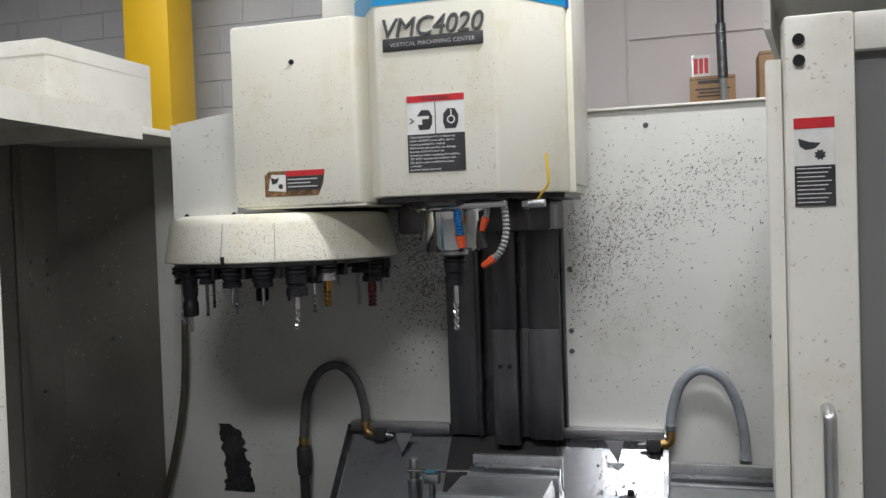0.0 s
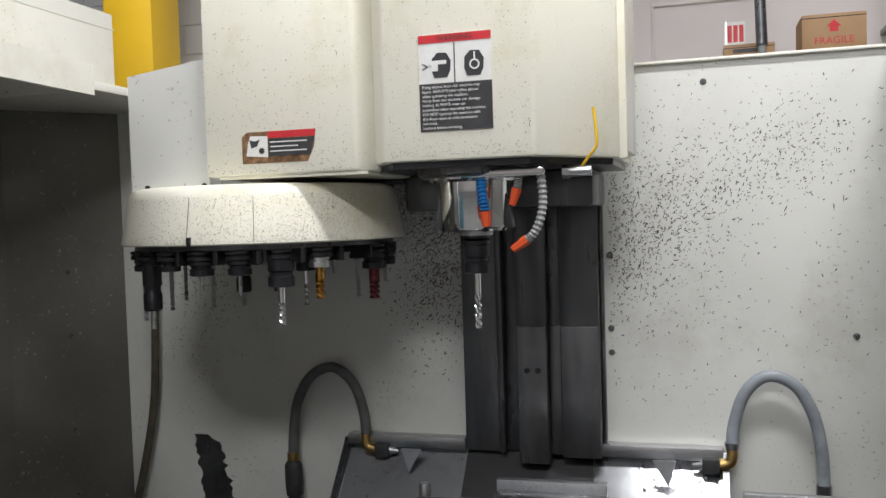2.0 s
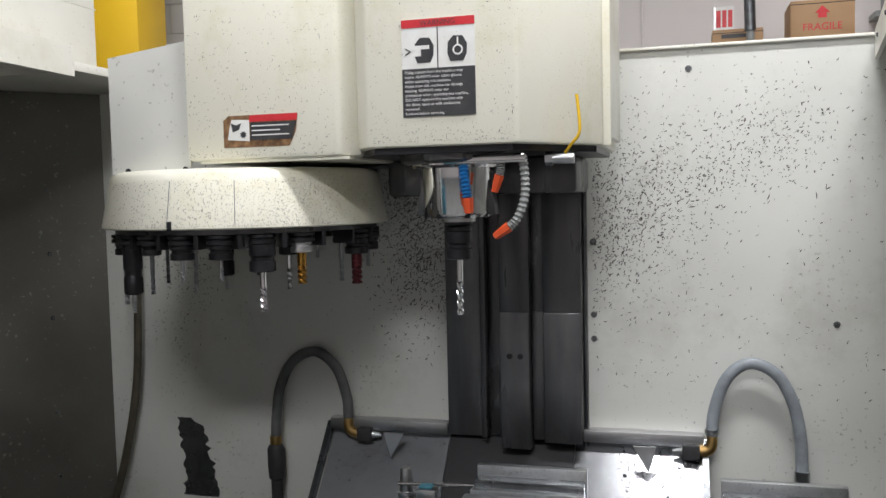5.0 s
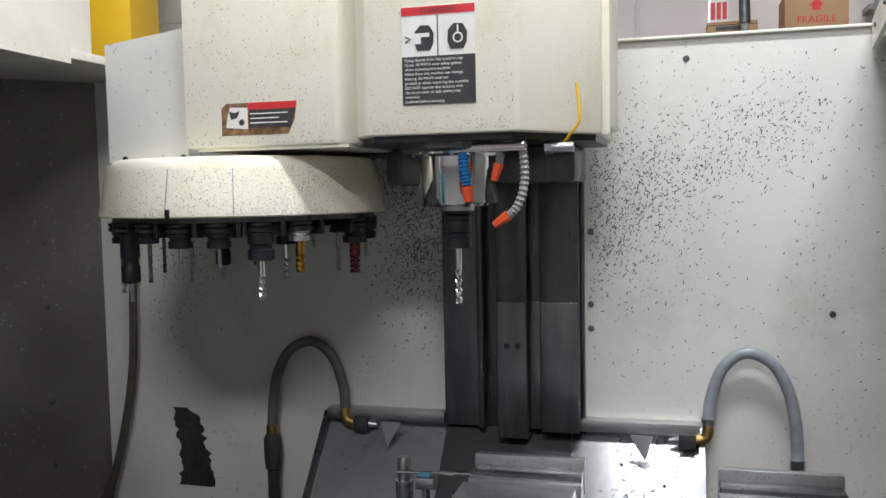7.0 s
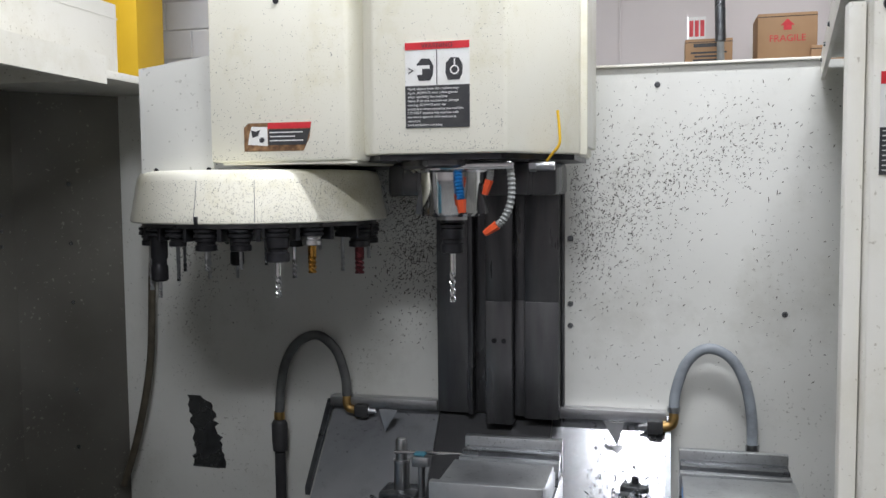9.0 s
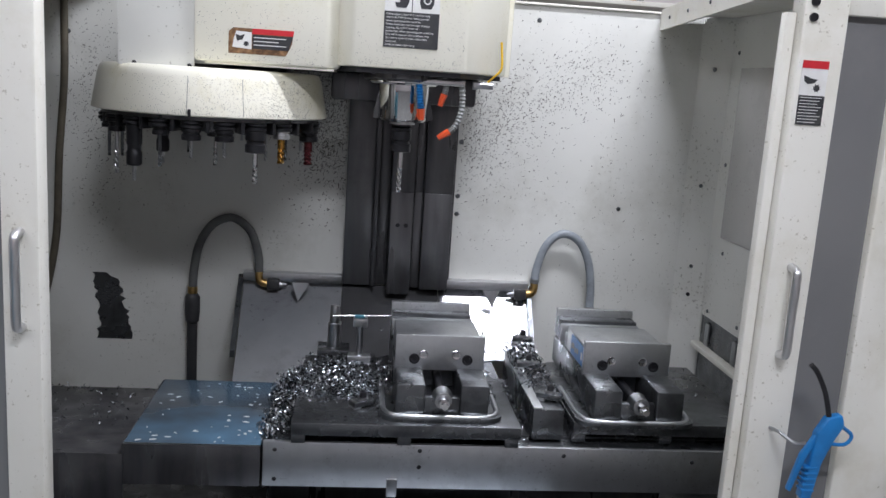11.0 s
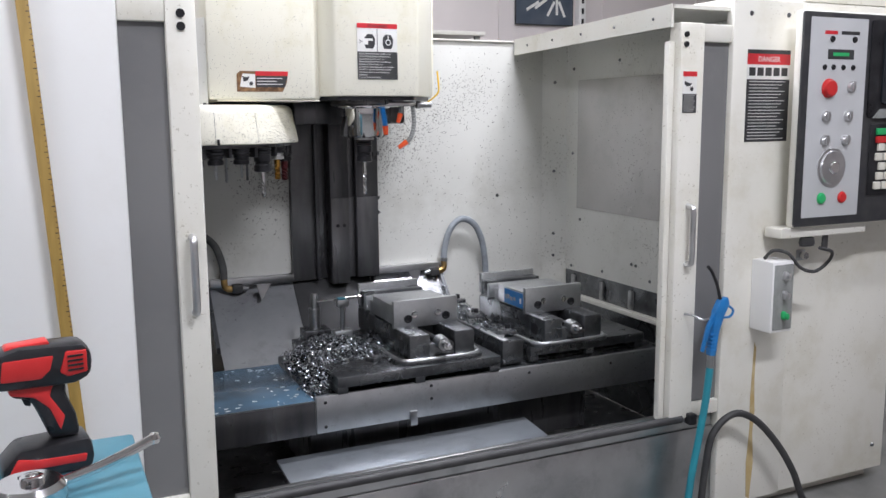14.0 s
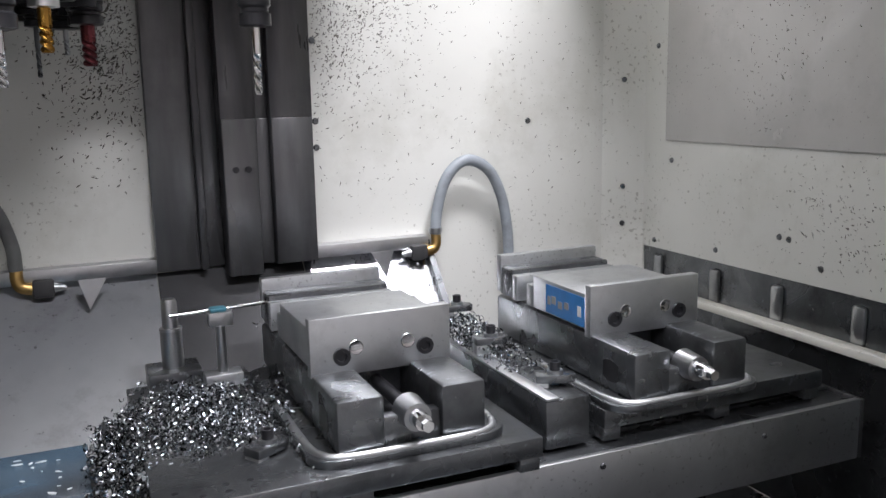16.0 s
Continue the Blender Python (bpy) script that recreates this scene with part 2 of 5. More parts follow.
# ---- mesh helpers ----
def box(bm, x0, x1, y0, y1, z0, z1, bev=0.0, m=None, seg=2):
    r = bmesh.ops.create_cube(bm, size=1)
    vs = r["verts"]
    for v in vs:
        v.co = Vector((x0 + (v.co.x + 0.5) * (x1 - x0), y0 + (v.co.y + 0.5) * (y1 - y0), z0 + (v.co.z + 0.5) * (z1 - z0)))
    if m is not None:
        bmesh.ops.transform(bm, matrix=m, verts=vs)
    if bev:
        es = list({e for v in vs for e in v.link_edges})
        bmesh.ops.bevel(bm, geom=es, offset=bev, segments=seg, affect="EDGES", profile=0.5)
    return bm


def cyl(bm, p0, p1, r0, r1=None, seg=24, caps=True):
    p0, p1 = Vector(p0), Vector(p1)
    d = p1 - p0
    r1 = r0 if r1 is None else r1
    m = Matrix.Translation((p0 + p1) / 2) @ d.to_track_quat("Z", "Y").to_matrix().to_4x4()
    bmesh.ops.create_cone(bm, cap_ends=caps, cap_tris=False, segments=seg, radius1=r0, radius2=r1, depth=d.length, matrix=m)
    return bm


def lathe(bm, prof, c=(0, 0, 0), seg=40):
    rings = []
    for r, z in prof:
        rings.append([bm.verts.new((c[0] + r * math.cos(2 * math.pi * k / seg), c[1] + r * math.sin(2 * math.pi * k / seg), c[2] + z)) for k in range(seg)])
    for a, b in zip(rings[:-1], rings[1:]):
        for k in range(seg):
            bm.faces.new((a[k], a[(k + 1) % seg], b[(k + 1) % seg], b[k]))
    bm.faces.new(list(reversed(rings[0])))
    bm.faces.new(rings[-1])
    bmesh.ops.recalc_face_normals(bm, faces=bm.faces[:])
    return bm


def prism(bm, poly, z0, z1, bev=0.0, axis="z"):
    def put(a, b, c):
        return {"z": (a, b, c), "y": (a, c, b), "x": (c, a, b)}[axis]
    lo = [bm.verts.new(put(a, b, z0)) for a, b in poly]
    hi = [bm.verts.new(put(a, b, z1)) for a, b in poly]
    n = len(poly)
    fs = [bm.faces.new(lo), bm.faces.new(hi)]
    for k in range(n):
        fs.append(bm.faces.new((lo[k], lo[(k + 1) % n], hi[(k + 1) % n], hi[k])))
    bmesh.ops.recalc_face_normals(bm, faces=fs)
    if bev:
        bmesh.ops.bevel(bm, geom=list({e for f in fs for e in f.edges}), offset=bev, segments=2, affect="EDGES", profile=0.5)
    return bm


def smooth_path(pts, n=8):
    P = [Vector(p) for p in pts]
    P = [P[0] * 2 - P[1]] + P + [P[-1] * 2 - P[-2]]
    out = []
    for i in range(1, len(P) - 2):
        a, b, c, d = P[i - 1:i + 3]
        for k in range(n):
            t = k / n
            out.append(0.5 * ((2 * b) + (c - a) * t + (2 * a - 5 * b + 4 * c - d) * t * t + (3 * b - a - 3 * c + d) * t ** 3))
    out.append(P[-2])
    return out


def tube(bm, pts, r, seg=14, n=8, ribs=0.0, taper=1.0):
    path = smooth_path(pts, n)
    rings, up = [], Vector((0.13, 0.99, 0.07)).normalized()
    for i, p in enumerate(path):
        d = (path[min(i + 1, len(path) - 1)] - path[max(i - 1, 0)]).normalized()
        a = d.cross(up).normalized()
        b = d.cross(a)
        rr = r * (1 + ribs * (i % 2)) * (1 + (taper - 1) * i / (len(path) - 1))
        rings.append([bm.verts.new(p + (a * math.cos(2 * math.pi * k / seg) + b * math.sin(2 * math.pi * k / seg)) * rr) for k in range(seg)])
    for u, v in zip(rings[:-1], rings[1:]):
        for k in range(seg):
            bm.faces.new((u[k], u[(k + 1) % seg], v[(k + 1) % seg], v[k]))
    bm.faces.new(rings[0]), bm.faces.new(rings[-1])
    bmesh.ops.recalc_face_normals(bm, faces=bm.faces[:])
    return bm


def mesh_object(name, bm, mat, smooth=True):
    me = bpy.data.meshes.new(name)
    bm.to_mesh(me)
    bm.free()
    me.materials.append(mat)
    if smooth:
        me.polygons.foreach_set("use_smooth", [True] * len(me.polygons))
        me.set_sharp_from_angle(angle=radians(38))
    return new(name, me)


# The machine's interior coordinates were first placed to fit the camera's view.
# metres() warps them with depth, round x 0.4 and z 1.6, to suit a later camera fit.
WARP = [False]


def metres(p):
    x, y, z = p
    if not WARP[0] or y >= 0:
        return Vector(p)
    k = 1 - 0.092 * y
    return Vector((0.4 + (x - 0.4) * k, 0.84 * y, 1.6 + (z - 1.6) * k))


def warp_mesh(bm):
    for v in bm.verts:
        v.co = metres(v.co)
    return bm


def part(name, bm, mat, parent, label="", smooth=True):
    if WARP[0] and parent.data is not None and parent.parent is None:
        warp_mesh(bm)
    ob = mesh_object(name, bm, mat, smooth)
    ob.parent = parent
    if label:
        tagged(ob, label)
    return ob


def thing(name, loc, label, category, group="", turn=0.0, size=None, round_=False):
    ob = new(name)
    ob.empty_display_size = 0.05
    if WARP[0] and loc[1] < 0:
        k = 1 - 0.092 * loc[1]
        size = size or ((k, k, k) if round_ or turn else (k, 0.84, k))
    ob.matrix_basis = pose(*metres(loc), 0, 0, turn) @ Matrix.Diagonal((*(size or (1, 1, 1)), 1))
    return tagged(ob, label, category, group)


def structure(name, bm, mat, label, smooth=True):
    return tagged(mesh_object(name, warp_mesh(bm), mat, smooth), label, kind="structure")


def B(*a, **k):
    return box(bmesh.new(), *a, **k)


def C(*a, **k):
    return cyl(bmesh.new(), *a, **k)


def letters(name, body, size, m, mat, parent, depth=0.0006, align="LEFT", label="", space=1.0, bold=0.0):
    cu = bpy.data.curves.new(name, "FONT")
    cu.body, cu.size, cu.extrude, cu.align_x, cu.space_character = body, size, depth, align, space
    cu.resolution_u = 3
    cu.offset = bold
    tmp = bpy.data.objects.new(name, cu)
    me = bpy.data.meshes.new_from_object(tmp)
    me.name = name
    bpy.data.objects.remove(tmp)
    me.materials.clear()
    me.materials.append(mat)
    ob = new(name, me)
    ob.parent = parent
    ob.matrix_basis = m
    if label:
        tagged(ob, label)
    return ob


FRONT = pose(0, 0, 0, 90, 0, 0)   # writing that faces -y


def on_front(x, y, z, turn=0.0):
    return pose(x, y, z) @ pose(0, 0, 0, 90, 0, turn)


# ---- the shop round the machine ----
structure("floor", B(-7, 7, -8, 3.2, -0.1, 0), CONC, "worn grey concrete shop floor with dark oil stains")
structure("ceiling", B(-7, 7, -8, 3.2, 4.3, 4.4), CEIL, "plain off-white shop ceiling")
structure("wall_north", B(-1.6, 7, 2.9, 3.05, 0, 4.3), PINKW, "painted off-white shop wall behind the machine")
# these three walls are added to close the room and bounce fill light
structure("wall_south", B(-7, 7, -8.1, -8, 0, 4.3), PINKW, "plain off-white shop wall, added to bounce light round the room")
structure("wall_east", B(7, 7.1, -8, 3.2, 0, 4.3), PINKW, "plain off-white shop wall, added to bounce light round the room")
structure("wall_west", B(-7.1, -7, -8, 3.2, 0, 4.3), PINKW, "plain off-white shop wall, added to bounce light round the room")
blocks = structure("wall_block", B(-7, -1.6, 2.93, 3.05, 0, 4.3), BLOCKW, "white painted concrete block wall")
bm = box(bmesh.new(), 0.004, 0.396, -0.012, 0, 0.004, 0.196, 0.006)
me = bpy.data.meshes.new("block")
bm.to_mesh(me)
bm.free()
me.materials.append(BLOCKW)
for r in range(8, 21):
    for k in range(12):
        ob = new("block", me)
        ob.parent = blocks
        ob.location = (-6.0 + 0.4 * k + 0.2 * (r % 2) - 0.6, 2.93, 0.2 * r)
bm = bmesh.new()
for x in (0.35, 1.75, 2.55, 3.6, 4.65):
    box(bm, x, x + 0.012, 2.886, 2.9, 0, 4.3, 0.003)
box(bm, 0.35, 6.5, 2.884, 2.9, 2.62, 2.632, 0.003)
structure("trim", bm, PINKW, "thin raised joint strips of the wall panels")

bm = bmesh.new()
for sx in (-1, 1):
    box(bm, 0.1 * sx - 0.012, 0.1 * sx + 0.012, -0.1, 0.1, 0, 4.3, 0.003)
box(bm, -0.1, 0.1, -0.008, 0.008, 0, 4.3)
box(bm, -0.2, 0.2, -0.2, 0.2, 0, 0.02, 0.004)
col = thing("steel_column", (-2.73, 2.35, 0), "yellow painted steel building column by the block wall", "column")
part("flange_beam", B(-0.17, 0.17, -0.15, 0.15, 0.02, 4.3, 0.006), YELLOW, col)
part("base_plate", B(-0.25, 0.25, -0.25, 0.25, 0, 0.02, 0.004), YELLOW, col)

for lx, ly, lz, lw in LAMPS:
    lamp = thing("ceiling_lamp", (lx, ly, lz), "white fluorescent ceiling lamp with two lit tubes", "lamp", "ceiling lamps")
    part("housing", B(-0.68, 0.68, -0.13, 0.13, 0.0, 0.09, 0.01), WHITE, lamp)
    for s in (-0.06, 0.06):
        part("fluorescent_tube", C((-0.64, s, -0.02), (0.64, s, -0.02), 0.016, seg=12), TUBE, lamp, "lit fluorescent tube")
    for s in (-0.5, 0.5):
        part("hanger", C((s, 0, 0.09), (s, 0, 4.3 - lz), 0.006, seg=8), GREYP, lamp)

# ---- the machine's sheet-metal enclosure ----
WARP[0] = False
Z0, ZT = 0.16, 1.825
bm = box(bmesh.new(), -1.20, -0.06, 0, 0.012, Z0, ZT)
box(bm, 0.335, 1.22, 0, 0.012, Z0, ZT)
box(bm, -0.06, 0.335, 0.05, 0.062, Z0, ZT)
back = structure("wall_back", bm, WALLP, "off-white inner back panel of the milling machine, specked with chips", False)
part("lapped_panel", B(-0.52, -0.063, -0.005, -0.0005, 1.30, ZT - 0.03, 0.001), WALLP, back, "upper lapped sheet, thick with dark flecks")
for nm, x0, x1, z0 in (("top_flange", 0.42, 1.06, ZT), ("top_flange", -1.12, -0.62, ZT)):
    part(nm, B(x0, x1, -0.012, 0.09, z0, z0 + 0.008, 0.002), CREAM, back)
bm = prism(bmesh.new(), [(1.22, 0.0), (1.31, -0.085), (1.322, -0.085), (1.232, 0.012)], Z0, ZT)
structure("wall_corner_right", bm, WALLP, "narrow angled corner panel of the enclosure", False)
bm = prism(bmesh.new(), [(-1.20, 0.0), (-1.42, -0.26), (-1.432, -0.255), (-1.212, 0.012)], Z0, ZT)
structure("wall_corner_left", bm, SHADEW, "smudged angled corner panel of the enclosure, colour darkened for roof shade", False)
bm = box(bmesh.new(), 1.31, 1.322, -1.36, -0.085, 0.728, ZT)
right = structure("wall_right", bm, WALLP, "off-white inner side panel with a rub-worn window sheet", False)
part("window_sheet", B(1.301, 1.3095, -1.3, -0.19, 1.040, 1.645, 0.002), WINDOW, right, "dull grey window sheet screwed to the side panel")
part("lower_panel", B(1.316, 1.328, -1.36, -0.085, 0.16, 0.728), IRON, right, "dark lower sheet with bare bracket slots")
part("ledge", B(1.278, 1.3155, -1.36, -0.09, 0.600, 0.620, 0.003), CREAM, right, "off-white ledge along the side panel")
for y in (-0.16, -0.40, -0.62, -0.86, -1.08):
    bm = B(1.305, 1.3155, y - 0.018, y + 0.018, 0.622, 0.708, 0.008)
    part("bracket_tab", bm, STEEL, right)
left = structure("wall_left", B(-1.432, -1.42, -1.36, -0.26, Z0, ZT), SHADEW, "smudged inner side panel of the enclosure, colour darkened for roof shade", False)
part("seam_strip", B(-1.42, -1.414, -0.47, -0.43, Z0 + 0.05, ZT - 0.02, 0.002), SHADEW, left, "lapped seam of the side panel")
structure("chip_pan", B(-1.42, 1.31, -1.36, 0.0, 0.12, 0.16), DSTEEL, "dark wet chip pan under the table")

# screws in the panels
def screw(parent, p, n, r=0.006, mat=IRON):
    p, n = Vector(p), Vector(n)
    b = cyl(bmesh.new(), p, p + n * 0.004, r, r * 0.7, seg=10)
    part("screw", b, mat, parent)


for x, z in ((0.607, 1.772), (0.353, 1.318), (0.353, 1.117), (0.353, 1.05), (0.97, 1.10), (-1.04, 1.62), (0.36, 1.6), (-0.8, 1.3), (-0.09, 1.35)):
    screw(back, (x, 0, z), (0, -1, 0), 0.009)
for y, z in ((-0.62, 0.826), (-0.65, 0.824), (-0.14, 0.75), (-0.4, 0.76), (-0.21, 0.985), (-0.75, 0.77), (-0.14, 1.3), (-0.14, 1.7), (-0.5, 1.72), (-0.85, 1.73)):
    screw(right, (1.31, y, z), (-1, 0, 0), 0.008)
wl = bpy.data.objects["wall_left"]
for y, z in ((-0.4, 1.3), (-0.4, 1.35), (-0.4, 1.4), (-0.5, 1.32), (-0.5, 1.4), (-0.7, 1.1), (-0.45, 0.95)):
    screw(wl, (-1.42, 0.8 * y, z), (1, 0, 0), 0.007)
wcl = bpy.data.objects["wall_corner_left"]
for k, z in enumerate((1.5, 1.3, 1.1, 0.8, 0.6)):
    screw(wcl, (-1.31, -0.13, z), (0.76, -0.64, 0), 0.007)
wcr = bpy.data.objects["wall_corner_right"]
for z in (1.64, 1.21, 0.9, 0.79):
    screw(wcr, (1.265, -0.0425, z), (-0.69, -0.73, 0), 0.008)

# roofs over the two sides
bm = prism(bmesh.new(), [(1.055, -0.02), (1.45, -0.02), (1.45, -1.38), (0.87, -1.38)], 1.826, 1.838)
roof_r = structure("roof_right", bm, CREAM, "off-white roof sheet over the right-hand side of the enclosure", False)
bm = prism(bmesh.new(), [(1.050, -0.02), (1.06, -0.02), (0.875, -1.38), (0.865, -1.38)], 1.766, 1.839)
part("edge_flange", bm, CREAM, roof_r, "off-white edge flange with screw heads", False)
for k in range(5):
    screw(roof_r, (1.048 - 0.185 * (0.12 + 0.2 * k), -0.02 - 1.36 * (0.12 + 0.2 * k), 1.80), (-0.98, 0.15, 0))
bm = prism(bmesh.new(), [(-0.83, -0.59), (-1.45, -0.59), (-1.45, -1.38), (-0.80, -1.38)], 1.824, 1.836)
roof_l = structure("roof_left", bm, CREAM, "off-white roof sheet over the left-hand side of the enclosure", False)
part("edge_flange", prism(bmesh.new(), [(-0.825, -0.59), (-0.837, -0.59), (-0.802, -1.38), (-0.79, -1.38)], 1.762, 1.837), CREAM, roof_l, "off-white edge flange of the roof", False)
part("end_flange", B(-1.42, -0.837, -0.594, -0.586, 1.775, 1.8235), CREAM, roof_l)
part("rear_angle", B(-1.42, -0.93, -0.586, -0.0, 1.800, 1.8235, 0.002), CREAM, roof_l)
cabin = thing("electrical_cabinet", (-1.36, -0.45, 1.836), "off-white steel cabinet standing on the machine's roof", "cabinet")
part("body", B(-0.36, 0.27, -0.22, 0.3, 0, 0.24, 0.006), CREAM, cabin)
part("lid_seam", B(-0.36, 0.272, -0.222, 0.3, 0.19, 0.194), CREAM, cabin)

# front: posts, doors, sill and lower panel
YF = -1.36
sill = structure("sill", B(-0.66, 1.115, -1.37, -1.315, 0.365, 0.405, 0.006), STEEL, "worn steel door sill with a dark rail")
part("rail", C((-0.62, -1.395, 0.42), (0.95, -1.395, 0.42), 0.014, seg=14), RUBBER, sill, "dark round rail along the sill")
part("rail_guide", B(-0.6, 0.9, -1.345, -1.325, 0.4055, 0.42, 0.002), STEEL, sill)
structure("front_panel", B(-0.73, 1.115, -1.375, -1.358, 0.03, 0.365, 0.004), STEEL, "brushed steel lower front panel")
structure("left_front_panel", B(-2.4, -0.845, -1.40, -1.36, 0.05, 2.15, 0.008), WHITE, "white enamelled front panel of the enclosure")
bm = box(bmesh.new(), 1.115, 1.43, -1.40, -1.36, 0.05, 1.87, 0.008)
fr = structure("right_front_panel", bm, CREAM, "off-white front panel of the enclosure with a rust run")
part("cabinet_front", B(1.432, 2.01, -1.385, -1.345, 0.05, 1.87, 0.004), CREAM, fr)
part("cabinet_side", B(1.97, 2.01, -1.343, -0.2, 0.05, 1.87, 0.004), CREAM, fr)
part("cabinet_top", B(1.452, 2.01, -1.385, -0.02, 1.872, 1.93, 0.006), CREAM, fr)
part("foot_panel", B(1.12, 1.98, -1.33, -1.27, 0.0, 0.05), CREAM, fr)
bm = bmesh.new()
prism(bm, [(1.272, 0.66), (1.282, 0.64), (1.280, 0.52), (1.288, 0.40), (1.282, 0.32), (1.292, 0.2), (1.280, 0.06), (1.264, 0.07), (1.258, 0.2), (1.268, 0.34), (1.264, 0.45)], -1.4012, -1.40, axis="y")
part("rust_run", bm, RUSTY, fr, "brown rust run on the paint", False)
for x, z in ((1.19, 1.82), (1.36, 1.82), (1.95, 0.15), (1.18, 0.4), (1.6, 1.83)):
    screw(fr, (x, -1.40 if x < 1.43 else -1.385, z), (0, -1, 0), 0.009)


def sliding_door(name, x0, x1, edge, label):
    """A sliding door's visible end: a frame round a narrow window, with a pull handle."""
    d = thing(name, ((x0 + x1) / 2, YF, 0.42), label, "door")
    w, s = (x1 - x0) / 2, (1 if edge == "right" else -1)
    a, b = (w - 0.075, w) if s > 0 else (-w + 0.012, -w + 0.112)
    part("post", B(a, b, -0.04, 0.02, 0, 1.36, 0.006), CREAM, d)
    lo, hi = (-w, w - 0.075) if s > 0 else (-w + 0.112, w)
    part("top_rail", B(lo, hi, -0.035, 0.0, 1.30, 1.358, 0.004), CREAM, d)
    part("bottom_rail", B(lo, hi, -0.035, 0.0, 0.0, 0.05, 0.004), CREAM, d)
    pane = part("pane", B(lo, hi, -0.018, -0.012, 0.05, 1.30), PANE, d, "grimy grey window pane")
    hx = (a + b) / 2 if s > 0 else (a + b) / 2
    hz = 0.555
    h = part("pull_handle", tube(bmesh.new(), [(hx, -0.04, hz), (hx, -0.062, hz + 0.004), (hx, -0.07, hz + 0.02), (hx, -0.07, hz + 0.1), (hx, -0.07, hz + 0.18), (hx, -0.062, hz + 0.196), (hx, -0.04, hz + 0.2)], 0.010, n=5), ALU, d, "bent aluminium pull handle")
    return d


dl = sliding_door("door_left", -0.845, -0.657, "right", "white sliding machine door, open, with a narrow window")
dr = sliding_door("door_right", 0.880, 1.115, "left", "off-white sliding machine door, open, with a warning sticker")
part("inner_seal", B(-0.130, -0.107, -0.012, 0.015, 0.0, 1.30, 0.003), CREAM, dr, "yellowed edge strip of the door")
for z in (1.29, 1.322):
    part("bolt", C((0.056, -0.045, z), (0.056, -0.04, z), 0.011, seg=14), BLACK, dl)
    part("bolt", C((-0.085, -0.046, z), (-0.085, -0.04, z), 0.009, seg=14), BLACK, dr)
part("latch_block", B(-0.03, -0.0, -0.065, -0.03, -0.02, 0.02, 0.005), BLACK, dr)


def picto_gear(bm, x, y, z, r):
    pts = []
    for k in range(16):
        a = 2 * math.pi * k / 16
        rr = r if k % 2 else r * 0.66
        pts.append((x + rr * math.cos(a), z + rr * math.sin(a)))
    prism(bm, pts, y - 0.0006, y, axis="y")


def sticker(name, loc, w, h, label, red=0.07, white=0.42, lines=6, parent=None, header=""):
    """A warning sticker: red heading, white picture field, black text field with white lines."""
    s = thing(name, loc, label, "sticker")
    part("backing", B(0, w, -0.0012, 0, 0, h), LABEL_W, s, smooth=False)
    part("heading", B(0, w, -0.002, -0.0012, h * (1 - red), h), LABEL_R, s, smooth=False)
    hb = h * (1 - red - white)
    part("text_field", B(0, w, -0.002, -0.0012, 0, hb), LABEL_K, s, smooth=False)
    bm = bmesh.new()
    for k in range(lines):
        z = hb * (1 - (k + 0.8) / (lines + 0.6))
        box(bm, w * 0.06, w * (0.9 - 0.08 * ((k * 7) % 3)), -0.0026, -0.002, z, z + hb / lines * 0.2)
    part("print_block", bm, LABEL_W, s, smooth=False)
    if header:
        letters("heading_text", header, h * red * 0.5, on_front(w / 2, -0.0022, h * (1 - red) + h * red * 0.2), LABEL_W, s, 0.0003, "CENTER")
    return s, hb


s, hb = sticker("door_sticker", (0.903, -1.4005, 1.487), 0.058, 0.135, "small danger sticker with a hand and gear, on the door post", red=0.12, white=0.42, lines=9)
bm = bmesh.new()
picto_gear(bm, 0.037, -0.0014, hb + 0.016, 0.009)
prism(bm, [(0.006, hb + 0.042), (0.022, hb + 0.036), (0.038, hb + 0.034), (0.030, hb + 0.026), (0.016, hb + 0.024), (0.008, hb + 0.03)], -0.002, -0.0013, axis="y")
part("pictogram", bm, LABEL_K, s, smooth=False)
s, hb = sticker("danger_sticker", (1.178, -1.4005, 1.386), 0.197, 0.314, "large danger sticker with red heading and black text field", red=0.16, white=0.16, lines=19, header="DANGER")
bm = bmesh.new()
for k in range(5):
    box(bm, 0.010 + 0.037 * k, 0.038 + 0.037 * k, -0.002, -0.0013, hb + 0.012, hb + 0.04, 0.0)
part("pictogram", bm, LABEL_K, s, smooth=False)
part("heading_bar", B(0, 0.197, -0.0022, -0.0012, 0.300, 0.314), LABEL_K, s, smooth=False)

# steel rule leaning against the front panel
rule = thing("wooden_rule", (-0.96, -1.425, 0.05), "long yellowed wooden rule leaning on the front panel", "ruler")
part("blade", box(bmesh.new(), -0.014, 0.014, -0.005, 0.005, 0, 1.9, 0.002, m=pose(0, 0, 0, 0, -3.1, 0)), WOOD, rule)
bm = bmesh.new()
for k in range(70):
    box(bm, 0.009 if k % 5 else 0.005, 0.0135, -0.0056, -0.005, 0.9 + 0.013 * k, 0.9 + 0.013 * k + 0.0022, m=pose(0, 0, 0, 0, -3.1, 0))
part("graduation", bm, BLACK, rule, smooth=False)["kind"] = "stuff"

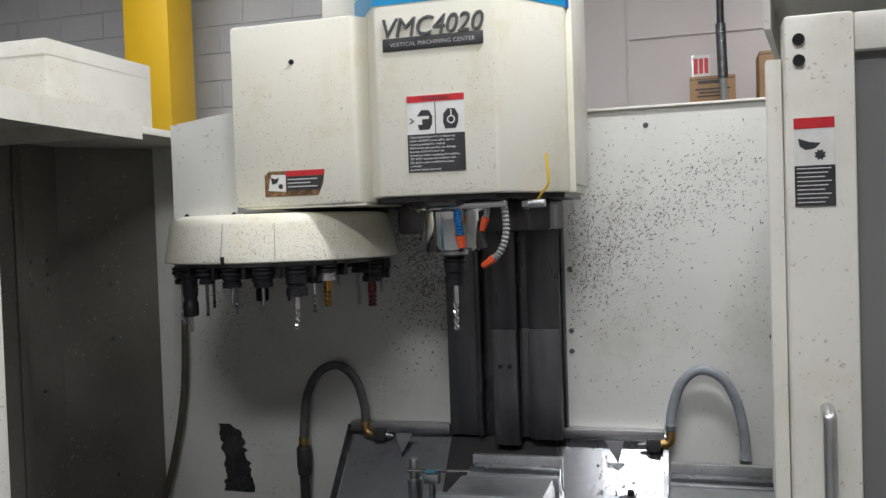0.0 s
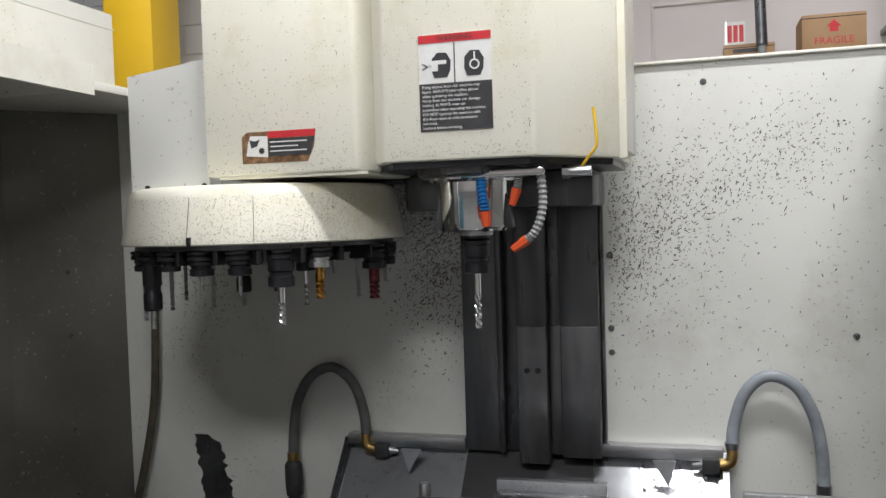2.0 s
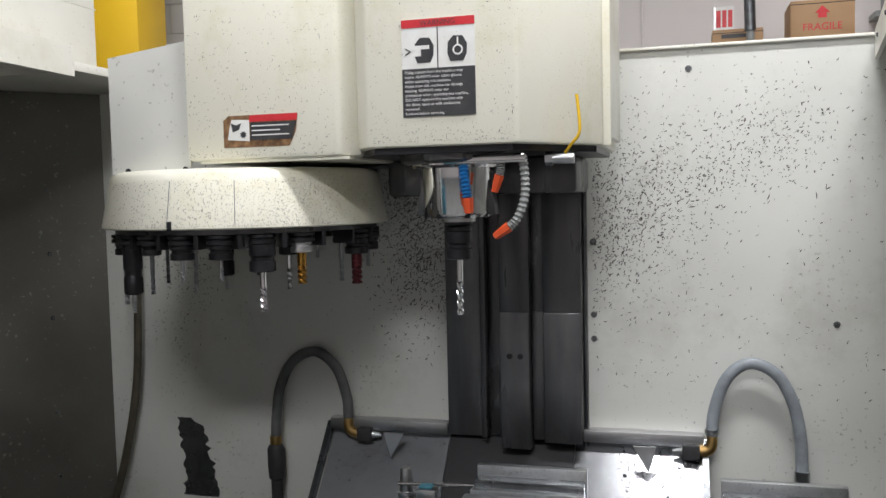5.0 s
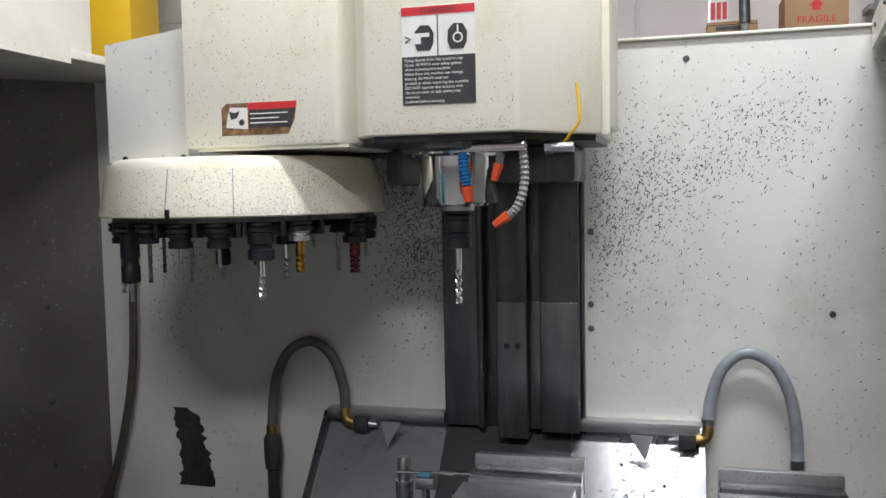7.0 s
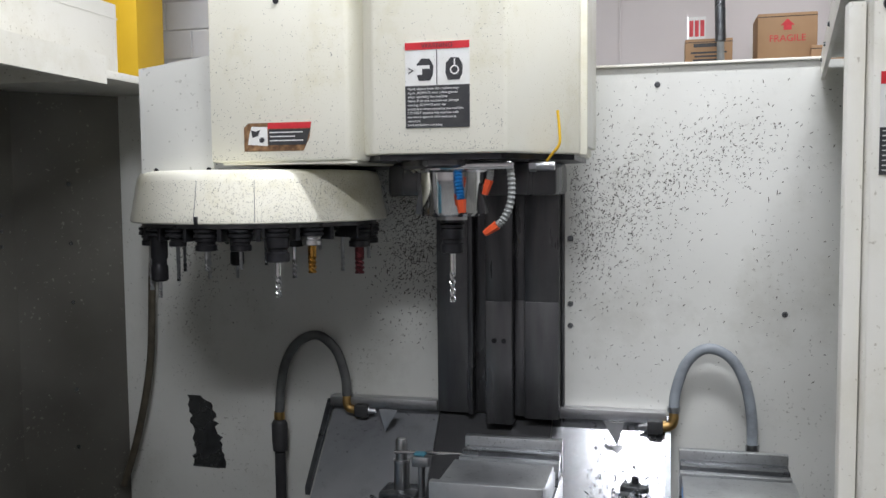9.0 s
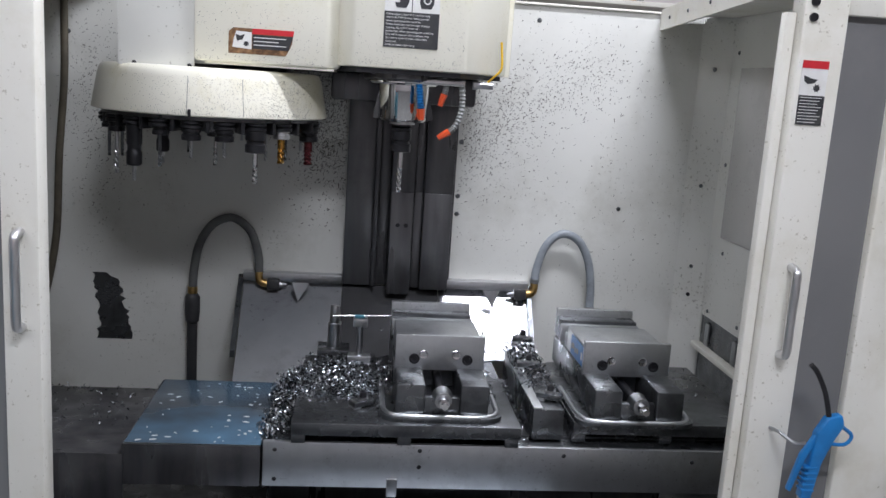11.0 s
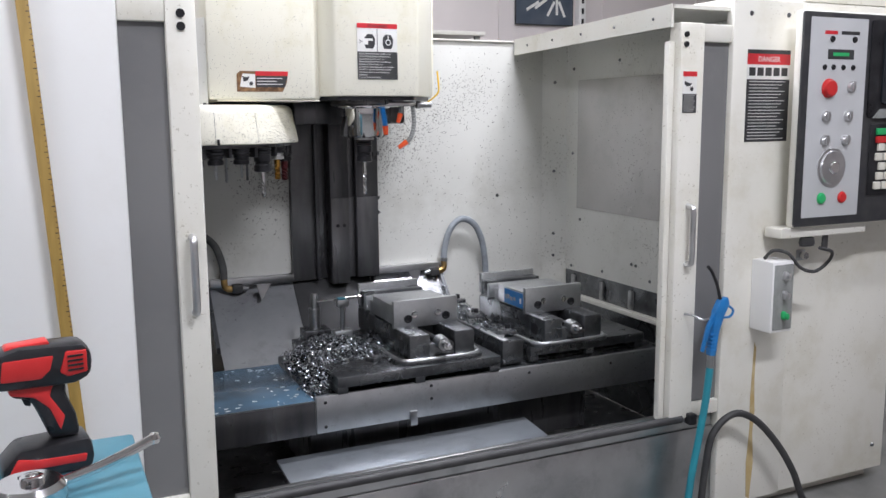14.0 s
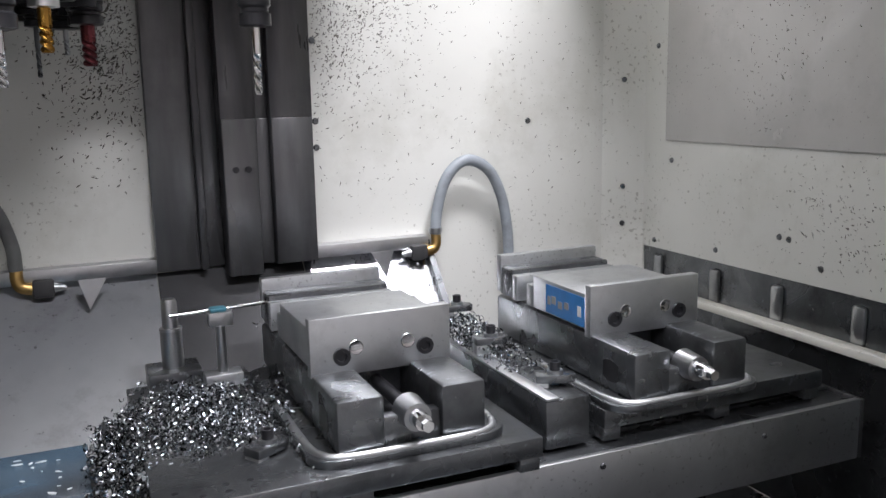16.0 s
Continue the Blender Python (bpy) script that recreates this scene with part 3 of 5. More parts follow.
# ---- the column and its way covers ----
WARP[0] = True
cover = thing("way_cover", (0.137, 0, 0.77), "dark oily telescopic steel way cover of the machine column", "machine cover")
for nm, x0, x1, y, z0, z1 in (("side_cover", -0.197, -0.095, -0.035, 0.0, 1.1), ("cover_plate", -0.095, -0.078, -0.055, 0.0, 1.1), ("cover_plate", -0.078, -0.035, -0.020, 0.0, 1.1),
                              ("slide_plate", -0.035, 0.05, -0.075, -0.02, 1.1), ("slide_plate", 0.05, 0.085, -0.045, 0.0, 1.1), ("cover_plate", 0.085, 0.190, -0.070, 0.0, 1.1), ("edge_strip", 0.191, 0.2, -0.03, 0.0, 1.1)):
    part(nm, B(x0, x1, y, 0.05, z0, z1, 0.003), DSTEEL2 if nm == "side_cover" else DSTEEL, cover)
for nm, x0, x1, y, z0, z1 in (("telescope_plate", -0.033, 0.048, -0.080, -0.018, 0.36), ("telescope_plate", 0.087, 0.188, -0.075, 0.003, 0.36), ("telescope_plate", 0.052, 0.084, -0.050, 0.003, 0.36)):
    part(nm, B(x0, x1, y, -0.02, z0, z1, 0.002), DSTEEL2, cover)
for x in (-0.006, 0.024):
    part("bolt", C((x, -0.085, 0.24), (x, -0.08, 0.24), 0.008, seg=12), BLACK, cover)

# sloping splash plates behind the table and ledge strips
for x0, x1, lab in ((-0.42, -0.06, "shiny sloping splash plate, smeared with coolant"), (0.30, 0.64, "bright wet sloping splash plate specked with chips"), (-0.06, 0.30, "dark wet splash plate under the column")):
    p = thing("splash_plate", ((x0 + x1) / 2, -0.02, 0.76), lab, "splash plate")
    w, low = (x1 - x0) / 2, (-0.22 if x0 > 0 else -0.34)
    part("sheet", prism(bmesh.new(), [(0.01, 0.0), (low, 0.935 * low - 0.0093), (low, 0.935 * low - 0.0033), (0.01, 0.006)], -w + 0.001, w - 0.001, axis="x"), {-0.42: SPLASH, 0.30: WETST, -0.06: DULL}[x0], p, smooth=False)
    if x0 != -0.06:
        part("ledge_strip", B(-w, w, -0.03, 0.018, 0.012, 0.045, 0.003), ALU if x0 > 0 else STEEL, p)
for sx in (-0.43, 0.645):
    p = thing("splash_bar", (sx, -0.02, 0.76), "dark bar along the edge of the splash plate", "bar")
    part("bar", prism(bmesh.new(), [(0.0, 0.03), (-0.24, -0.20), (-0.24, -0.225), (0.0, 0.0)], -0.008, 0.008, axis="x"), IRON, p, smooth=False)

# ---- spindle head ----
WARP[0] = False
HX, HY, HZ = 0.111, -0.662, 1.556
HS = 1.147
hd = thing("milling_headstock", (HX, HY, HZ), "off-white spindle head with two blue stripes and raised model letters", "machine head", size=(HS, 0.72, HS))
poly = [(-0.143, 0.0), (0.143, 0.0), (0.272, 0.29), (0.272, 0.80), (-0.262, 0.80), (-0.262, 0.29)]
part("cover", prism(bmesh.new(), poly, 0.0, 0.65, bev=0.008), HEADP, hd)


def band(z0, z1, off):
    o = [(-0.143 - off * 0.6, -off), (0.143 + off * 0.6, -off), (0.272 + off, 0.29 - off * 0.4), (0.272 + off, 0.60), (-0.262 - off, 0.60), (-0.262 - off, 0.29 - off * 0.4)]
    return prism(bmesh.new(), o, z0, z1)


part("stripe", band(0.505, 0.567, 0.0016), STRIPE_D, hd, "dark blue stripe", False)
part("stripe", band(0.440, 0.498, 0.0016), STRIPE_L, hd, "light blue stripe", False)
part("stripe_end", B(0.2735, 0.281, 0.31, 0.36, 0.44, 0.567), STRIPE_D, hd)
plate = part("name_plate", B(-0.121, 0.117, -0.006, 0, 0.333, 0.362, 0.002), LABEL_K, hd, "black name plate")
letters("name_text", "VERTICAL MACHINING CENTER", 0.0135, on_front(-0.002, -0.0062, 0.342), ALU, hd, 0.0004, "CENTER", space=1.05)
ml = letters("model_letters", "VMC4020", 0.062, on_front(-0.006, -0.005, 0.364), DSTEEL2, hd, 0.004, "CENTER", "raised dark silver model letters", 0.95, 0.0)
ml.data.transform(Matrix(((1, 0.22, 0, 0), (0, 1, 0, 0), (0, 0, 1, 0), (0, 0, 0, 1))))
part("side_plate", B(0.272, 0.284, 0.33, 0.78, 0.02, 0.63, 0.004), CREAM, hd)
part("edge_strip", B(0.262, 0.287, 0.32, 0.335, 0.0, 0.52, 0.003), HEADP, hd)
# black sheet puts the shade beneath the head into colour
part("underside_shade", prism(bmesh.new(), [(-0.13, 0.02), (0.13, 0.02), (0.26, 0.3), (0.26, 0.78), (-0.25, 0.78), (-0.25, 0.3)], -0.012, 0.0), BLACK, hd, smooth=False)
part("slide_block", B(-0.2, 0.21, 0.45, 0.80, -0.09, -0.012, 0.01), DSTEEL, hd)
for x in (-0.09, 0.05):
    part("screw", C((x, 0.03, -0.016), (x, 0.03, -0.004), 0.006, seg=10), BLACK, hd)

lb, hb = sticker("warning_label", (0.033, HY - 0.0008, 1.617), 0.135, 0.174, "white warning label with red heading and black text field", red=0.085, white=0.42, lines=1)
lb.scale = (1.155, 1, 1.147)
for o in list(lb.children):
    if o.name.startswith("print_block"):
        bpy.data.objects.remove(o)
letters("heading_text", "WARNING", 0.0135, on_front(0.0675, -0.0022, 0.162), LABEL_K, lb, 0.0002, "CENTER")
LINES = ["Flying objects from this machine may", "injure. ALWAYS wear safety glasses", "when operating this machine.", "Noise from this machine can damage", "hearing. ALWAYS wear ear", "protection when operating this machine.", "DO NOT operate this machine with", "the doors open or with enclosures", "removed.", "Lockout before servicing."]
for k, tx in enumerate(LINES):
    letters("print_line", tx, 0.0072, on_front(0.005, -0.0022, hb - 0.0085 - 0.0082 * k), LABEL_W, lb, 0.0002)
part("divider", B(0.066, 0.068, -0.0018, -0.0012, hb, 0.158), LABEL_K, lb, smooth=False)
for cx in (0.041, 0.102):
    bm = bmesh.new()
    pts = [(cx - 0.012, hb + 0.01), (cx + 0.012, hb + 0.01), (cx + 0.018, hb + 0.022), (cx + 0.019, hb + 0.04), (cx + 0.011, hb + 0.054), (cx - 0.006, hb + 0.055), (cx - 0.016, hb + 0.044), (cx - 0.017, hb + 0.024)]
    prism(bm, pts, -0.002, -0.0013, axis="y")
    part("pictogram", bm, LABEL_K, lb, "black safety pictogram", False)
bm = bmesh.new()
prism(bm, [(0.006, hb + 0.024), (0.018, hb + 0.031), (0.006, hb + 0.038), (0.007, hb + 0.035), (0.0145, hb + 0.031), (0.007, hb + 0.027)], -0.002, -0.0013, axis="y")
part("arrow_mark", bm, LABEL_K, lb, smooth=False)
for b_ in (prism(bmesh.new(), [(0.024, hb + 0.022), (0.036, hb + 0.022), (0.036, hb + 0.034), (0.052, hb + 0.034), (0.052, hb + 0.041), (0.02, hb + 0.041), (0.02, hb + 0.034), (0.024, hb + 0.034)], -0.0024, -0.002, axis="y"),
           C((0.104, -0.0024, hb + 0.03), (0.104, -0.002, hb + 0.03), 0.0095, seg=20), B(0.1025, 0.1055, -0.0024, -0.002, hb + 0.0395, hb + 0.052)):
    part("pictogram_detail", b_, LABEL_W, lb, smooth=False)
part("pictogram_detail", C((0.104, -0.0028, hb + 0.03), (0.104, -0.0024, hb + 0.03), 0.0065, seg=18), LABEL_K, lb, smooth=False)

# spindle nose with coolant nozzles
SX, SY = 0.107, -0.51
sp = thing("spindle", (SX, SY, HZ - 0.014), "polished steel spindle nose under the head", "spindle", size=(1.13, 1.13, 1.08))
part("backing_ring", lathe(bmesh.new(), [(0.02, 0.008), (0.112, 0.008), (0.112, -0.012), (0.104, -0.018), (0.02, -0.018)]), DSTEEL, sp, "dark backing ring")
part("flange", lathe(bmesh.new(), [(0.02, 0.0), (0.094, 0.0), (0.094, -0.022), (0.088, -0.027), (0.02, -0.027)]), CHROME, sp)
part("nose", lathe(bmesh.new(), [(0.02, -0.027), (0.07, -0.027), (0.07, -0.05), (0.069, -0.054), (0.069, -0.118), (0.064, -0.127), (0.04, -0.13), (0.02, -0.13)], seg=48), CHROME, sp, "polished cylindrical nose")
for a in (200, 250, 300, 340, 30, 90, 150):
    ca, sa = math.cos(radians(a)), math.sin(radians(a))
    part("cap_screw", C((0.062 * ca, 0.062 * sa, -0.128), (0.064 * ca, 0.064 * sa, -0.112), 0.006, seg=8), BLACK, sp)
for sx in (-1, 1):
    part("drive_wedge", prism(bmesh.new(), [(sx * 0.05, -0.125), (sx * 0.080, -0.122), (sx * 0.078, -0.10), (sx * 0.066, -0.045), (sx * 0.05, -0.04)], -0.02, 0.02, bev=0.002, axis="y"), DSTEEL, sp)
part("ring", lathe(bmesh.new(), [(0.02, -0.13), (0.034, -0.13), (0.034, -0.137), (0.02, -0.137)]), STEEL, sp)
mf = part("coolant_manifold", B(-0.005, 0.155, -0.098, -0.07, -0.022, -0.004, 0.004), CHROME, sp, "steel coolant manifold bar")


def locline(nm, pts, r, mat, tip, parent):
    path = smooth_path(pts, 3)
    bm = bmesh.new()
    for a, b in zip(path[:-1], path[1:]):
        d = b - a
        cyl(bm, a, a + d * 0.55, r * 0.8, r * 1.12, seg=12)
        cyl(bm, a + d * 0.55, a + d * 1.02, r * 1.0, r * 0.72, seg=12)
    j = part(nm, bm, mat, parent)
    d = (path[-1] - path[-2]).normalized()
    part("nozzle_tip", cyl(bmesh.new(), path[-1], path[-1] + d * tip, r * 1.25, r * 0.85, seg=6), ORANGE, j, "orange plastic nozzle tip")


locline("jointed_nozzle", [(0.035, -0.088, -0.024), (0.037, -0.092, -0.045), (0.040, -0.094, -0.068), (0.042, -0.094, -0.088)], 0.0095, BLUEP, 0.03, sp)
locline("jointed_nozzle", [(0.105, -0.084, -0.022), (0.105, -0.085, -0.034), (0.102, -0.085, -0.045)], 0.008, GREYP, 0.034, sp)
locline("jointed_nozzle", [(0.147, -0.084, -0.02), (0.15, -0.085, -0.05), (0.150, -0.086, -0.08), (0.144, -0.088, -0.11), (0.132, -0.09, -0.135), (0.120, -0.09, -0.145)], 0.0085, GREYP, 0.034, sp)
for x in (0.035, 0.105, 0.147):
    part("stem", C((x, -0.085, -0.026), (x, -0.085, -0.004), 0.006, seg=12), CHROME, sp)
vl = thing("ball_valve", (0.350, -0.55, HZ - 0.014), "small ball valve with a bent yellow lever under the head", "valve", size=(1.13, 1.13, 1.13))
part("valve_body", C((-0.02, 0, -0.014), (0.02, 0, -0.014), 0.010, seg=12), STEEL, vl)
part("union_nut", C((-0.034, 0, -0.014), (-0.02, 0, -0.014), 0.013, seg=6), STEEL, vl)
part("lever", tube(bmesh.new(), [(0.005, -0.012, -0.004), (0.02, -0.03, 0.012), (0.034, -0.036, 0.03), (0.034, -0.036, 0.06), (0.03, -0.035, 0.10)], 0.003, seg=8, n=4), YELLOW, vl, "yellow coated lever")


# ---- tool holders ----
def tool(name, loc, kind, length, group="tools in the carousel"):
    labels = {"end": "black tool holder with a bright end mill", "drill": "black tool holder with a twist drill", "gold": "black tool holder with a gold coated end mill", "red": "black tool holder with a violet end mill", "long": "long slim black tool holder with a small cutter", "short": "short black collet holder", "bar": "black tool holder with a slim grey reamer"}
    t = thing(name, loc, labels[kind], "tool holder", group)
    big = {"end": 0.030, "short": 0.027, "long": 0.022, "gold": 0.025, "red": 0.029, "drill": 0.024, "bar": 0.022}[kind]
    hl = {"end": 0.085, "short": 0.055, "long": 0.14, "gold": 0.045, "red": 0.06, "drill": 0.05, "bar": 0.045}[kind]
    part("flange", lathe(bmesh.new(), [(0.012, 0.0), (0.031, 0.0), (0.031, -0.006), (0.026, -0.009), (0.031, -0.012), (0.031, -0.02), (0.012, -0.02)], seg=24), BLACK, t)
    part("holder", lathe(bmesh.new(), [(0.01, -0.02), (big, -0.022), (big, -hl * 0.55), (big * 0.86, -hl * 0.6), (big * 0.86, -hl * 0.68), (big, -hl * 0.72), (big, -hl * 0.97), (big * 0.8, -hl), (0.006, -hl)], seg=24), ALU if kind == "gold" else BLACK, t)
    r, mt = {"end": (0.0075, CHROME), "short": (0.005, STEEL), "long": (0.006, STEEL), "gold": (0.011, GOLD), "red": (0.013, CARBRED), "drill": (0.006, STEEL), "bar": (0.005, IRON)}[kind]
    bm, rings = bmesh.new(), []
    for k in range(19):        # round shank, then a twisted four-lobed end
        u = k / 18
        z, tw = -hl - length * u, max(0.0, u - 0.4) * 9.0
        ring = []
        for q in range(12):
            a = 2 * math.pi * q / 12
            rr = r * (1.0 if u < 0.4 else (1.02 if q % 3 == 0 else 0.62))
            ring.append(bm.verts.new((rr * math.cos(a + tw), rr * math.sin(a + tw), z)))
        rings.append(ring)
    for u_, v_ in zip(rings[:-1], rings[1:]):
        for q in range(12):
            bm.faces.new((u_[q], u_[(q + 1) % 12], v_[(q + 1) % 12], v_[q]))
    bm.faces.new(rings[-1])
    bmesh.ops.recalc_face_normals(bm, faces=bm.faces[:])
    part("cutter", bm, mt, t, smooth=False)
    return t


tool("tool_holder", (SX, SY, HZ - 0.162), "end", 0.125, "tool in the spindle")

# ---- tool changer: box cover, side plate, carousel, tools ----
WARP[0] = True
cv = thing("tool_changer_cover", (-0.26, -0.76, 1.548), "tall off-white sheet cover of the tool changer", "machine cover")
part("cover", prism(bmesh.new(), [(-0.178, 0.0), (0.172, 0.0), (0.205, 0.06), (0.205, 0.52), (-0.178, 0.52)], 0.0, 0.475, bev=0.01), HEADP, cv)
part("screw", C((0.0, -0.004, 0.37), (0.0, 0.0, 0.37), 0.007, seg=12), BLACK, cv)
part("bottom_flange", B(-0.15, 0.19, 0.012, 0.4, -0.006, 0.0), HEADP, cv)
part("rear_tower", B(0.02, 0.20, 0.2, 0.5, 0.475, 0.62, 0.01), CREAM, cv)
sp2 = thing("side_plate", (-0.44, -0.74, 1.52), "pale grey folded side plate of the tool changer", "machine cover")
part("plate", prism(bmesh.new(), [(-0.196, 0.005), (-0.0, 0.0), (-0.0, 0.285), (-0.196, 0.26)], -0.002, 0.004, axis="y"), WALLP, sp2, smooth=False)
part("return_edge", B(-0.198, -0.193, 0.004, 0.3, 0.005, 0.258), WHITE, sp2)
for x in (-0.155, -0.012):
    part("screw", C((x, -0.006, 0.012), (x, -0.001, 0.012), 0.006, seg=10), BLACK, sp2)
lab = thing("worn_label", (-0.348, -0.7605, 1.573), "worn rust-stained danger label with red heading", "sticker")
part("backing", prism(bmesh.new(), [(0, 0), (0.15, 0), (0.165, 0.03), (0.17, 0.066), (0.012, 0.066), (0.0, 0.056)], -0.0012, 0, axis="y"), LABEL_RUST, lab, smooth=False)
part("heading", prism(bmesh.new(), [(0.06, 0.052), (0.168, 0.052), (0.17, 0.066), (0.062, 0.066)], -0.002, -0.0012, axis="y"), LABEL_R, lab, smooth=False)
part("text_field", prism(bmesh.new(), [(0.062, 0.014), (0.156, 0.014), (0.168, 0.05), (0.062, 0.05)], -0.002, -0.0012, axis="y"), LABEL_K, lab, smooth=False)
part("picture_field", prism(bmesh.new(), [(0.01, 0.016), (0.06, 0.012), (0.06, 0.056), (0.02, 0.058), (0.014, 0.04)], -0.002, -0.0012, axis="y"), LABEL_W, lab, smooth=False)
bm = bmesh.new()
for k in range(3):
    box(bm, 0.066, 0.15 - 0.02 * (k % 2), -0.0026, -0.002, 0.042 - 0.0095 * k, 0.0444 - 0.0095 * k)
part("print_block", bm, LABEL_W, lab, smooth=False)
bm = bmesh.new()
picto_gear(bm, 0.046, -0.002, 0.026, 0.008)
prism(bm, [(0.018, 0.05), (0.03, 0.046), (0.042, 0.05), (0.036, 0.036), (0.022, 0.032)], -0.0026, -0.002, axis="y")
part("pictogram", bm, LABEL_K, lab, smooth=False)

WARP[0] = False
CX, CY, CR, CZ = -0.485, -0.375, 0.356, 1.390
ca = thing("tool_carousel", (CX, CY, CZ), "round cream carousel drum of the tool changer, specked with coolant", "tool carousel")
part("drum", lathe(bmesh.new(), [(0.05, 0.0), (CR - 0.004, 0.0), (CR, 0.003), (CR, 0.008), (CR - 0.008, 0.05), (CR - 0.018, 0.105), (CR - 0.023, 0.122), (CR - 0.031, 0.132), (CR - 0.046, 0.136), (0.05, 0.136)], seg=96), HEADP, ca, "cream painted sheet drum")
part("drum_plate", lathe(bmesh.new(), [(0.04, -0.012), (CR - 0.03, -0.012), (CR - 0.03, -0.001), (0.04, -0.001)], seg=64), DSTEEL, ca)
part("hub", C((0, 0, -0.06), (0, 0, 0.0), 0.05, seg=24), IRON, ca)
part("drive_housing", B(-0.17, 0.22, 0.06, 0.42, 0.136, 0.148, 0.004), BLACK, ca)
for a in (268, 293):
    c_, s_ = math.cos(radians(a)), math.sin(radians(a))
    part("joint_line", cyl(bmesh.new(), ((CR + 0.0002) * c_, (CR + 0.0002) * s_, 0.006), ((CR - 0.0185) * c_, (CR - 0.0185) * s_, 0.108), 0.0007, seg=6), IRON, ca)
part("pointer", B(-0.008, 0.0, -CR - 0.006, -CR + 0.002, 0.0, 0.02, 0.001), BLACK, ca)
KINDS = ["bar", "drill", "long", "bar", "short", "short", "end", "gold", "", "red", "short", "short", "bar", "drill", "short", "end", "bar", "long", "drill", "bar", "short"]
LEN = {"bar": 0.10, "drill": 0.115, "long": 0.045, "short": 0.045, "end": 0.095, "gold": 0.085, "red": 0.075}
for k in range(20):
    a = radians(200 + 17.143 * k)
    kd = KINDS[k]
    if not kd:
        continue
    tool("tool_holder", (CX + 0.305 * math.cos(a), CY + 0.305 * math.sin(a), CZ - 0.014), kd, LEN[kd] * (0.85 + 0.3 * ((k * 5) % 7) / 7))
for k in range(21):
    a = radians(200 + 17.143 * k + 8.5)
    part("tool_fork", box(bmesh.new(), 0.27, 0.33, -0.006, 0.006, -0.045, -0.012, 0.002, m=pose(0, 0, 0, 0, 0, math.degrees(a))), BLACK, ca)
arm = thing("shuttle_arm", (-0.2, -0.10, 1.535), "dark shuttle arm that carries the tool carousel", "machine arm")
part("beam", B(-0.3, 0.1, -0.1, 0.12, 0.0, 0.12, 0.01), DSTEEL, arm)

# ---- hoses on the back wall ----
WARP[0] = True
def wash_hose(loc, pts, r, mat, label, ends):
    t = thing("wash_hose", loc, label, "hose")
    part("hose", tube(bmesh.new(), pts, r, n=8), mat, t)
    for nm, b, m_, l_ in ends:
        part(nm, b, m_, t, l_)
    return t


z0 = 0.78
wash_hose((0.66, -0.05, z0), [(0, 0, 0.03), (0.005, 0, 0.09), (0.03, 0, 0.17), (0.07, 0, 0.215), (0.115, 0, 0.222), (0.165, 0, 0.19), (0.20, 0, 0.12), (0.217, 0, 0.03), (0.22, -0.005, -0.06)], 0.0155, HOSE, "grey coolant hose bent in a loop up the back wall",
          [("elbow", tube(bmesh.new(), [(0, 0, 0.03), (0, -0.004, 0.008), (-0.008, -0.006, -0.008), (-0.03, -0.006, -0.014)], 0.014, n=5), BRASS, "brass elbow"),
           ("clamp", lathe(bmesh.new(), [(0.012, 0), (0.0185, 0), (0.0185, 0.012), (0.012, 0.012)], c=(0, 0, 0.035), seg=20), STEEL, "hose clamp"),
           ("spray_block", B(-0.075, -0.03, -0.025, 0.015, -0.034, 0.006, 0.006), RUBBER, "black nozzle block"),
           ("spray_nozzle", C((-0.1, -0.006, -0.016), (-0.07, -0.006, -0.014), 0.006, 0.012, seg=12), STEEL, ""),
           ("socket", C((0.22, -0.005, -0.085), (0.22, -0.005, -0.05), 0.019, seg=18), STEEL, "")])
wash_hose((-0.36, -0.05, z0), [(0, 0, 0.03), (-0.004, 0, 0.09), (-0.03, 0, 0.17), (-0.075, 0, 0.215), (-0.12, 0, 0.222), (-0.175, 0, 0.19), (-0.215, 0, 0.12), (-0.232, 0, 0.03), (-0.236, -0.005, -0.06)], 0.0155, HOSED, "dark coolant hose bent in a loop up the back wall",
          [("elbow", tube(bmesh.new(), [(0, 0, 0.03), (0, -0.004, 0.008), (0.008, -0.006, -0.008), (0.03, -0.006, -0.014)], 0.014, n=5), BRASS, "brass elbow"),
           ("spray_block", B(0.03, 0.075, -0.025, 0.015, -0.034, 0.006, 0.006), RUBBER, "black nozzle block"),
           ("spray_nozzle", C((0.07, -0.006, -0.014), (0.1, -0.006, -0.016), 0.012, 0.006, seg=12), STEEL, ""),
           ("collar", C((-0.236, -0.005, -0.06), (-0.236, -0.005, -0.035), 0.018, seg=18), BRASS, ""),
           ("coupling", lathe(bmesh.new(), [(0.015, -0.17), (0.024, -0.165), (0.027, -0.13), (0.027, -0.075), (0.022, -0.065), (0.015, -0.06)], c=(-0.236, -0.005, 0), seg=24), RUBBER, "black rubber coupling"),
           ("down_pipe", C((-0.236, -0.005, -0.42), (-0.236, -0.005, -0.17), 0.018, seg=18), RUBBER, "")])
for s, x in ((1, -0.235), (-1, 0.52)):
    g = thing("deflector", (x, -0.05, 0.765), "small triangular sheet deflector beside the nozzle", "bracket")
    part("sheet", prism(bmesh.new(), [(0, 0.02), (s * 0.06, 0.02), (s * 0.02, -0.05)], -0.06, -0.056, axis="y"), ALU, g, smooth=False)
cable = thing("conduit", (-1.04, -0.03, 1.8), "brown-grey flexible conduit running down the back panel", "conduit")
